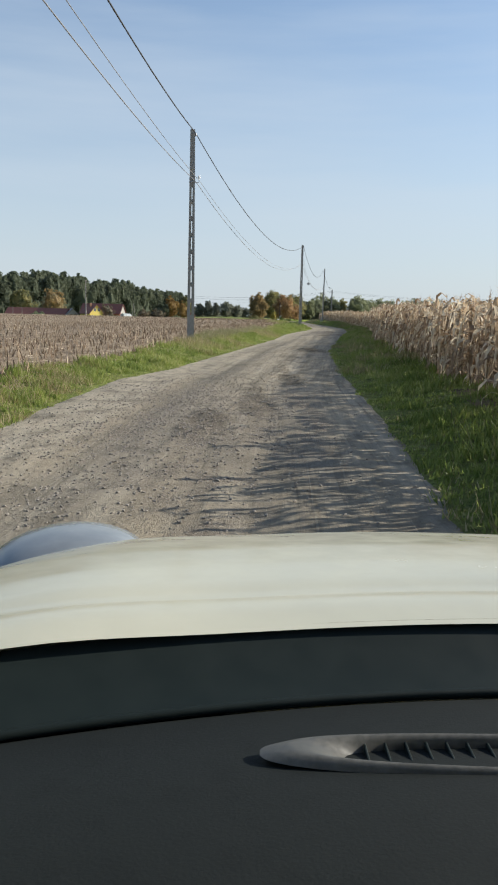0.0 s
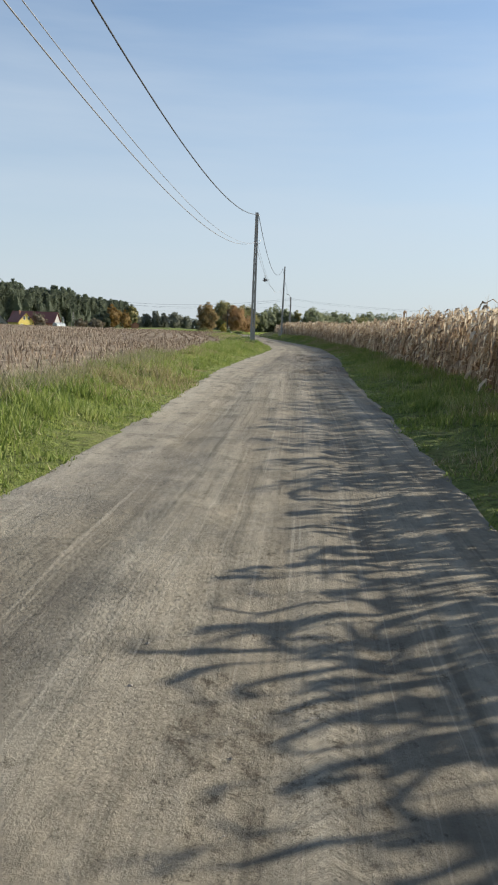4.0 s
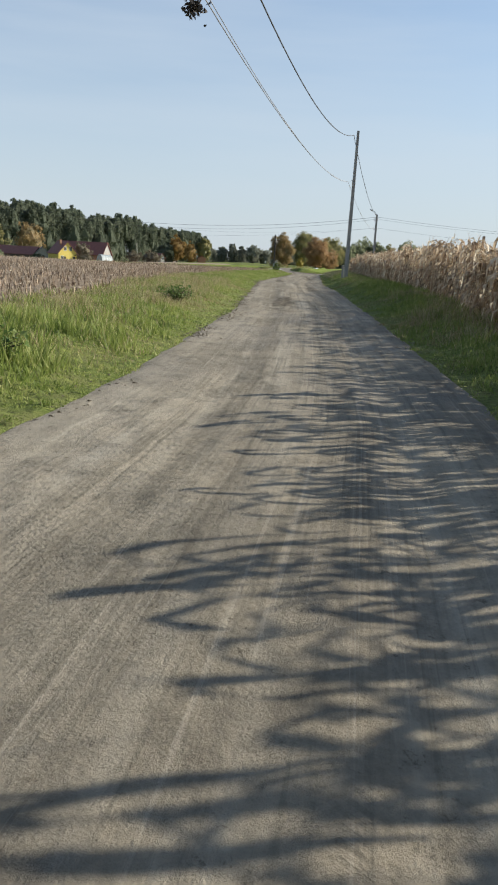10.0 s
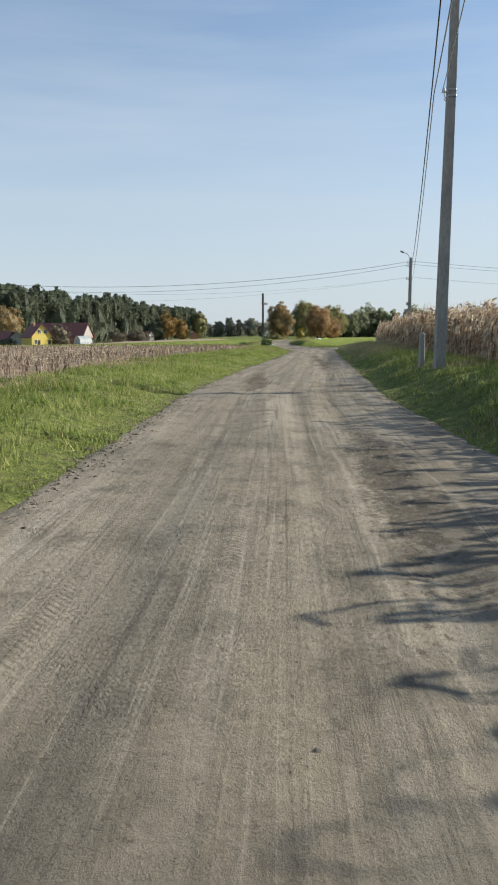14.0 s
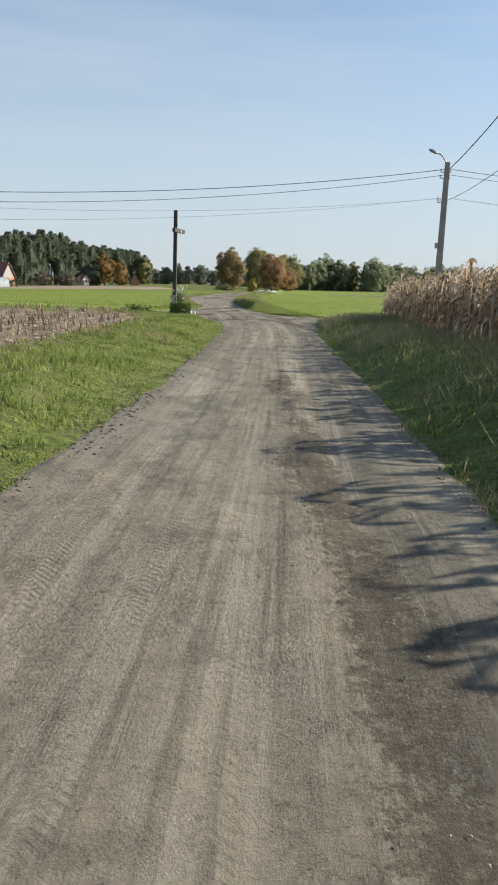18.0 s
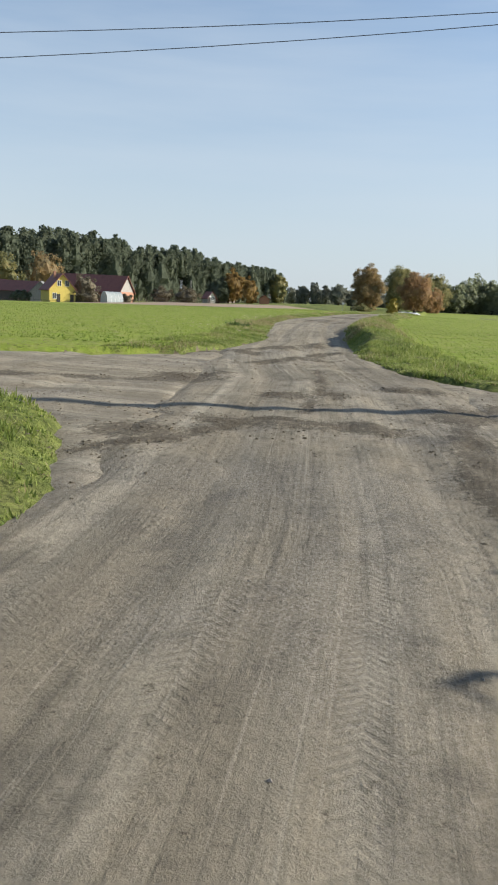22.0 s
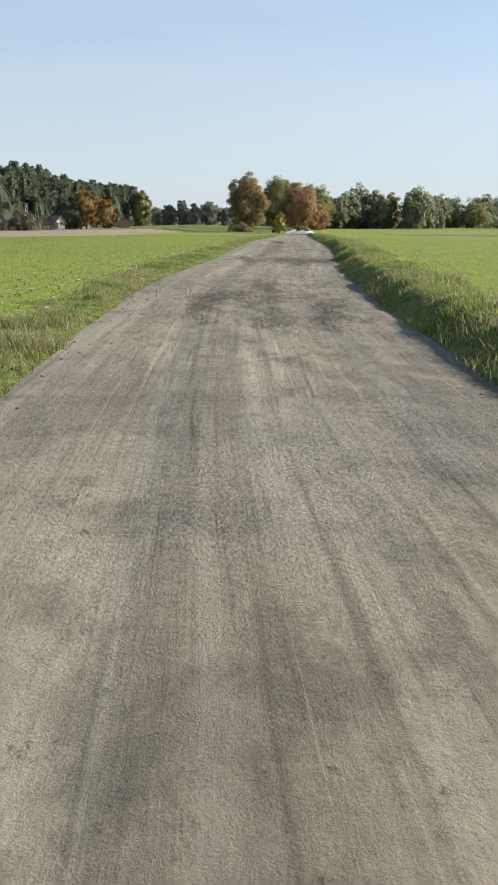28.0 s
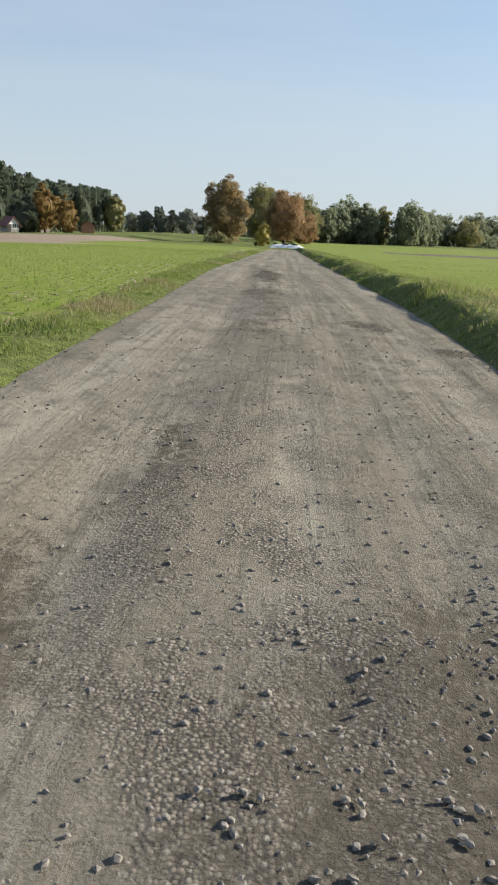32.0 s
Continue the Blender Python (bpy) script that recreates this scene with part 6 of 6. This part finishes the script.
def lawn(name, label, mat, x, y, height, width, bend=0.55, category="grass"):
    ok = (in_track(x, y) < 0.15) & ~((x > along(EDGE_L, y) + 0.12) & (x < along(EDGE_R, y) - 0.12))
    x, y = x[ok], y[ok]
    height = np.broadcast_to(height, ok.shape)[ok]
    n = len(x)
    z = ground_z(x, y) - 0.01
    a, b = rng.uniform(0, 6.283, n), rng.uniform(0, 6.283, n)
    h = height * rng.uniform(0.55, 1.25, n)
    w = width * rng.uniform(0.7, 1.4, n) / 2
    base = np.stack([x, y, z], 1)
    side = np.stack([np.cos(a) * w, np.sin(a) * w, np.zeros(n)], 1)
    out = np.stack([np.cos(b), np.sin(b), np.zeros(n)], 1) * (h * bend * rng.uniform(0.2, 1.3, n))[:, None]
    tip = base + out + np.stack([np.zeros(n), np.zeros(n), h], 1)
    v = np.stack([base - side, base + side, tip], 1).reshape(-1, 3)
    f = np.arange(3 * n).reshape(-1, 3)
    tagged(new(name, mesh_of(name, v, f, mat)), label, category, kind="stuff")


def build_grass():
    """Blades thickest and tallest in clumps, short and thin at the trodden road edge."""
    sets = []
    n = 385000
    y = rng.uniform(-6, 173, n)
    d = rng.uniform(-0.04, 1.1, n)
    x = along(EDGE_L, y) - d * (along(VERGE_L, y) + 0.2) + 0.12 * wobble(y, y * 0, 0.8)
    sets.append((x, y, 0.05 + 0.12 * smooth(d * 3.0) + 0.05 * smooth((wobble(x, y, 0.8, 3) - 0.1) / 0.5)))
    n = 310000
    y = rng.uniform(-6, 177, n)
    d = rng.uniform(-0.04, 1, n)
    x = along(EDGE_R, y) + d * (along(MAIZE_EDGE, y) - along(EDGE_R, y) + 0.3) + 0.12 * wobble(y, y * 0, 0.8, 2)
    sets.append((x, y, 0.05 + 0.12 * smooth(d * 3.0) + 0.06 * smooth((wobble(x, y, 0.8, 4) - 0.1) / 0.5)))
    n = 185000
    y = 178.5 + 133 * rng.uniform(0, 1, n) ** 1.6
    x = along(EDGE_R, y) + rng.uniform(-0.03, 1, n) * 2.3 + 0.1 * wobble(y, y * 0, 0.8, 3)
    sets.append((x, y, 0.075 + 0.10 * smooth((wobble(x, y, 0.7, 5) + 0.2) / 0.6)))
    n = 165000
    y = 179 + 132 * rng.uniform(0, 1, n) ** 1.6
    d = rng.uniform(-0.03, 1, n)
    x = along(EDGE_L, y) - d * (along(VERGE_L, y) + 0.9 - 0.9 * smooth((y - 196) / 8)) + 0.1 * wobble(y, y * 0, 0.8, 4)
    sets.append((x, y, 0.045 + 0.05 * smooth(d * 2.5) + 0.07 * smooth((wobble(x, y, 0.7, 6) - 0.1) / 0.5)))
    n = 80000
    x, y = rng.uniform(-14, 9.3, n), rng.uniform(167, 174.6, n)
    sets.append((x, y, 0.05 + 0.06 * smooth((wobble(x, y, 0.7, 7) + 0.3) / 0.6)))
    x, y, h = (np.concatenate([q[i] for q in sets]) for i in range(3))
    thin = rng.uniform(0, 1, len(x)) < 0.72 + 0.45 * wobble(x, y, 1.6, 8)
    thin &= in_track(x, y) < 0.35
    x, y, h = x[thin], y[thin], h[thin]
    h = h * (0.42 + 0.95 * smooth((wobble(x, y, 2.1, 15) + 0.35) / 1.0)) * (1 - 0.22 * smooth((y - 140) / 20) * smooth((186 - y) / 6))
    dl = along(EDGE_L, y) - x
    dry = wobble(x, y, 0.35, 2) + 0.5 * wobble(x, y, 1.3, 5) + 0.10 * np.clip(dl, 0, 3) + rng.normal(0, 0.45, len(x)) + 0.9 * np.exp(-((y - 104) / 7) ** 2) * np.exp(-((dl - 1.6) / 0.8) ** 2) + 0.35 * np.exp(-((y - 103) / 16) ** 2) * (dl > 0.3) - 0.3 * smooth((88 - y) / 10) * smooth((y - 45) / 10) + 0.30 * smooth((y - 196) / 12) * smooth((232 - y) / 10) * (dl > 0) - 0.55 * smooth((y - 122) / 8) * smooth((182 - y) / 8) * (dl > 0) > 0.72
    lawn("verge_grass", "green grass growing along the road verge", M_GRASS, x[~dry], y[~dry], h[~dry] * (0.72 - 0.10 * smooth((y[~dry] - 105) / 30) + 0.45 * smooth((y[~dry] - 58) / 8) * smooth((96 - y[~dry]) / 8) * (dl[~dry] > 0.5)), 0.021, 0.62)
    lawn("tall_verge_grass", "tall fading grass on the road verge", M_DRYGRASS, x[dry], y[dry], h[dry] * 1.05, 0.013, 0.7)
    # tall withered weeds before the stubble and at the end of the maize
    n = 9000
    y = np.concatenate([rng.normal(37, 4.0, n // 2), rng.normal(51, 3, n // 5)])
    x = along(EDGE_L, y) - along(VERGE_L, y) + rng.normal(0.15, 0.28, len(y))
    n = 24000
    y2 = 172.5 - 30 * rng.uniform(0, 1, n) ** 2.2
    x2 = along(EDGE_R, y2) + 0.25 + rng.uniform(0, 1, n) ** 0.8 * (along(MAIZE_EDGE, y2) - along(EDGE_R, y2) - 0.2)
    x, y = np.concatenate([x, x2]), np.concatenate([y, y2])
    keep = wobble(x, y, 0.9, 3) + rng.normal(0, 0.3, len(x)) > -0.1
    lawn("withered_weeds", "tall withered brown weeds along the field edge", M_DULLWEED, x[keep], y[keep], np.where(y[keep] < 100, 0.36, 0.28 + 0.15 * wobble(x[keep], y[keep], 0.8, 9)), 0.014, 0.95, "weeds")
    # thin sprouts of grain on the fields past the crossing
    n = 90000
    y = 182 + 110 * rng.uniform(0, 1, n) ** 1.6
    side = rng.uniform(0, 1, n) < 0.55
    x = np.where(side, along(EDGE_L, y) - along(VERGE_L, y) - rng.uniform(0, 1, n) ** 1.5 * 26, along(EDGE_R, y) + 2.0 + rng.uniform(0, 1, n) ** 1.5 * 26)
    x = np.round(x / 0.25) * 0.25 + rng.normal(0, 0.03, n)
    lawn("grain_sprouts", "bright green young winter grain sprouting in rows", M_SPROUT, x, y, 0.055, 0.020, 0.9, "crop")


build_grass()


def weed_bush(x, y, h, w, seed, label, mat):
    r = np.random.default_rng(seed)
    z = float(ground_z(np.array([x]), np.array([y]))[0])
    b = thing("weed_clump", label, "weeds", (x, y, z), 0, "weeds on the verge")
    stems, pts = [], []
    for i in range(26):
        a, d = r.uniform(0, 6.283), r.uniform(0.1, 1) * w
        top = np.array([d * math.cos(a), d * math.sin(a), h * r.uniform(0.6, 1.05)])
        stems.append(tube([(top[0] * 0.15, top[1] * 0.15, -0.05), top * (0.5, 0.5, 0.55), top], [0.010, 0.007, 0.003], 5))
        for k in np.linspace(0.10, 1, 16):
            pts.append(top * (k, k, k ** 0.8) + r.normal(size=3) * 0.05)
    part("stems", mesh_of("stems", *join(stems), M_BARK), b)
    v, f = leaf_cards(np.array(pts), 0.075, r)
    part("leaves", mesh_of("leaves", v, f, mat), b)


for i, (x, y, h, w, m) in enumerate([(5.0, 81.2, 0.75, 0.5, M_WEED), (4.6, 82.4, 0.85, 0.6, M_WEED), (5.6, 83.6, 0.6, 0.4, M_WEED), (5.2, 79.6, 0.5, 0.3, M_WEED), (6.2, 98.4, 0.5, 0.55, M_WEED),
                                     
                                     (5.9, 87.4, 0.5, 0.3, M_WEED), (5.6, 170.5, 0.6, 0.5, M_WEED),
                                     (5.0, 196, 0.3, 0.4, M_WEED)] ):
    weed_bush(x, y, h * (0.62 if 90 < y < 100 else 0.40), w * (1.15 if 90 < y < 100 else 1.7), 900 + i, "leafy green weeds growing on the verge", m)


def build_stones():
    shapes = []
    g = (1 + 5 ** 0.5) / 2
    ico = np.array([(-1, g, 0), (1, g, 0), (-1, -g, 0), (1, -g, 0), (0, -1, g), (0, 1, g), (0, -1, -g), (0, 1, -g), (g, 0, -1), (g, 0, 1), (-g, 0, -1), (-g, 0, 1)]) / 1.9
    tri = np.array([[0, 11, 5], [0, 5, 1], [0, 1, 7], [0, 7, 10], [0, 10, 11], [1, 5, 9], [5, 11, 4], [11, 10, 2], [10, 7, 6], [7, 1, 8], [3, 9, 4], [3, 4, 2], [3, 2, 6], [3, 6, 8], [3, 8, 9], [4, 9, 5], [2, 4, 11], [6, 2, 10], [8, 6, 7], [9, 8, 1]])
    for k in range(7):
        r = np.random.default_rng(1000 + k)
        v = ico * r.uniform(0.7, 1.2, (12, 1)) * (1.0, r.uniform(0.6, 1.0), r.uniform(0.45, 0.75))
        shapes.append((v, tri, np.zeros(20, int)))
    grit = []
    oct_v = np.array([(1, 0, 0), (-1, 0, 0), (0, 1, 0), (0, -1, 0), (0, 0, 1), (0, 0, -1)], dtype=float)
    oct_f = np.array([[0, 2, 4], [2, 1, 4], [1, 3, 4], [3, 0, 4]])      # the half that stands out of the ground
    for k in range(7):
        r = np.random.default_rng(1050 + k)
        grit.append((oct_v * r.uniform(0.6, 1.25, (6, 1)) * (1.0, r.uniform(0.6, 1.0), r.uniform(0.32, 0.55)) + r.normal(0, 0.14, (6, 3)) * (1, 1, 0.5), oct_f, np.zeros(4, int)))
    n = 9000
    y = rng.uniform(-3, 262, n)
    k = rng.uniform(-0.02, 1.02, n)
    # loose gravel lies thickest at the start and near the end
    dens = 0.16 + 0.9 * np.exp(-((y - 8) / 7) ** 2) * np.exp(-((k - 0.42) / 0.3) ** 2) + 0.35 * smooth((wobble(k * 9, y, 0.35, 1.0) - 0.15) / 0.3)
    dens += 0.5 * np.exp(-((y - 238) / 9) ** 2) * np.exp(-((k - 0.35) / 0.2) ** 2) + 0.35 * np.exp(-((y - 56) / 5) ** 2) * np.exp(-((k - 0.6) / 0.25) ** 2)
    xx = along(EDGE_L, y) + (along(EDGE_R, y) - along(EDGE_L, y)) * k
    keep = rng.uniform(0, 1, n) < 0.35 * dens + 0.9 * looseness(xx, y)
    y, k = y[keep], k[keep]
    # the gravelled stretches
    for m, my, sy, mk, sk in ((13000, 9.5, 4.2, 0.38, 0.20), (3500, 56.0, 3.4, 0.60, 0.20), (3000, 67.5, 3.4, 0.45, 0.22), (4000, 235, 6.5, 0.48, 0.27), (7000, 227.6, 1.7, 0.72, 0.18), (5000, 215.8, 2.2, 0.46, 0.26), (4000, 63.5, 2.0, 0.58, 0.18)):
        y = np.concatenate([y, rng.normal(my, sy, m)])
        k = np.concatenate([k, np.clip(rng.normal(mk, sk, m), 0, 1)])
    for px, py, rx, ry in LOOSE:
        m = int(min(420, 160 * rx * ry + 50))
        gy = rng.normal(py, ry * 0.62, m)
        gx = rng.normal(px, rx * 0.62, m)
        gx, gy = gx[looseness(gx, gy) > 0.25], gy[looseness(gx, gy) > 0.25]
        gl, gr = along(EDGE_L, gy), along(EDGE_R, gy)
        y, k = np.concatenate([y, gy]), np.concatenate([k, (gx - gl) / (gr - gl)])
    ok = (k > 0) & (k < 1)
    y, k = y[ok], k[ok]
    l, r_ = along(EDGE_L, y), along(EDGE_R, y)
    x = l + (r_ - l) * k
    z = terrain(x, y) + road_relief(x - (l + r_) / 2, y, x) + 0.006
    s = np.minimum(rng.lognormal(math.log(0.0062), 0.45, len(y)), 0.0120)
    s *= 1 + 0.55 * np.exp(-((y - 10) / 9) ** 4) + 0.45 * np.exp(-((y - 61) / 12) ** 4) + 0.30 * np.exp(-((y - 226) / 18) ** 4)
    big = s > 0.0125
    turn = rng.uniform(0, 6.28, len(y))
    place = np.stack([x, y, z], 1)
    v, f, mi = scatter(shapes, place[big], turn[big], s[big])
    v2, f2, m2 = scatter(grit, place[~big], turn[~big], s[~big] * 1.1)
    v, f, mi = np.concatenate([v, v2]), np.concatenate([f, f2 + len(v)]), np.concatenate([mi, m2])
    tagged(new("loose_gravel", mesh_of("loose_gravel", v, f, M_STONE, mi)), "loose grey gravel stones strewn over the road", "gravel", kind="stuff")
    # clods along the edges and at the crossing
    n = 11000
    y = np.where(rng.uniform(0, 1, n) < 0.7, rng.uniform(92, 172, n), rng.uniform(60, 262, n))
    side = rng.uniform(0, 1, n) < 0.75
    x = np.where(side, along(EDGE_L, y) + rng.normal(0.03, 0.15, n), along(EDGE_R, y) + rng.normal(0, 0.12, n))
    pick = wobble(x, y, 0.7, 33) + rng.normal(0, 0.35, n) > -0.25
    x, y = x[pick], y[pick]
    n2 = 34000
    x2, y2 = rng.normal(8.2, 3.4, n2), rng.normal(177.0, 4.6, n2)
    pick = (rng.uniform(0, 1, n2) < 0.04 + 0.75 * looseness(x2, y2) + 0.22 * smooth(wobble(x2, y2, 0.6, 5) / 0.6)) & (y2 > 170) & (y2 < 190)
    x2, y2 = x2[pick], y2[pick]
    y3 = rng.uniform(196, 300, 2600)
    x3 = along(EDGE_L, y3) - along(VERGE_L, y3) + 0.15 - rng.exponential(0.8, len(y3))
    pick = wobble(x3, y3, 0.9, 14) + rng.normal(0, 0.25, len(x3)) > 0.05
    x3, y3 = x3[pick], y3[pick]
    s = np.minimum(np.concatenate([rng.lognormal(math.log(0.017), 0.5, len(x)), rng.lognormal(math.log(0.009), 0.5, len(x2))]), 0.026)
    s = np.concatenate([s, rng.uniform(0.012, 0.042, len(x3))])
    x, y = np.concatenate([x, x2, x3]), np.concatenate([y, y2, y3])
    z = np.maximum(ground_z(x, y), terrain(x, y) + 0.004)
    v, f, mi = scatter(grit, np.stack([x, y, z], 1), rng.uniform(0, 6.28, len(y)), s * 1.1)
    tagged(new("soil_clods", mesh_of("soil_clods", v, f, M_BARE, mi)), "dark crumbled clods along the road edges", "clods", kind="stuff")


build_stones()


def maize_husk(x, y, size, turn, seed):
    """A torn, curled maize husk lying on the road."""
    r = np.random.default_rng(seed)
    h = thing("maize_husk", "torn pale maize husk lying on the road", "crop litter", (x, y, float(terrain(np.array([x]), np.array([y]))[0]) - 0.004), turn, "husks on the road")
    for k in range(3):
        a = r.uniform(-0.6, 0.6)

        def leaf(u, w):
            lx = size * (u - 0.5)
            ly = size * 0.28 * (w - 0.5) * np.sin(np.clip(u, 0.03, 0.97) * math.pi)
            z = 0.004 + size * 0.13 * (np.abs(w - 0.5) * 1.2 + 0.30 * np.sin(u * 5 + k))
            return lx * math.cos(a) - ly * math.sin(a), lx * math.sin(a) + ly * math.cos(a) + 0.03 * k, np.maximum(z, 0.0)
        part("husk_leaf", mesh_of("husk_leaf", *sheet(leaf, 8, 5), M_HUSK, None, True), h)


for i, (x, y, s) in enumerate([(9.9, 160.3, 0.24), (10.25, 160.25, 0.12), (9.2, 159.3, 0.16), (9.72, 160.42, 0.13), (12.05, 161.4, 0.14)]):
    maize_husk(x, y, s, 50.0 * i, 1200 + i)
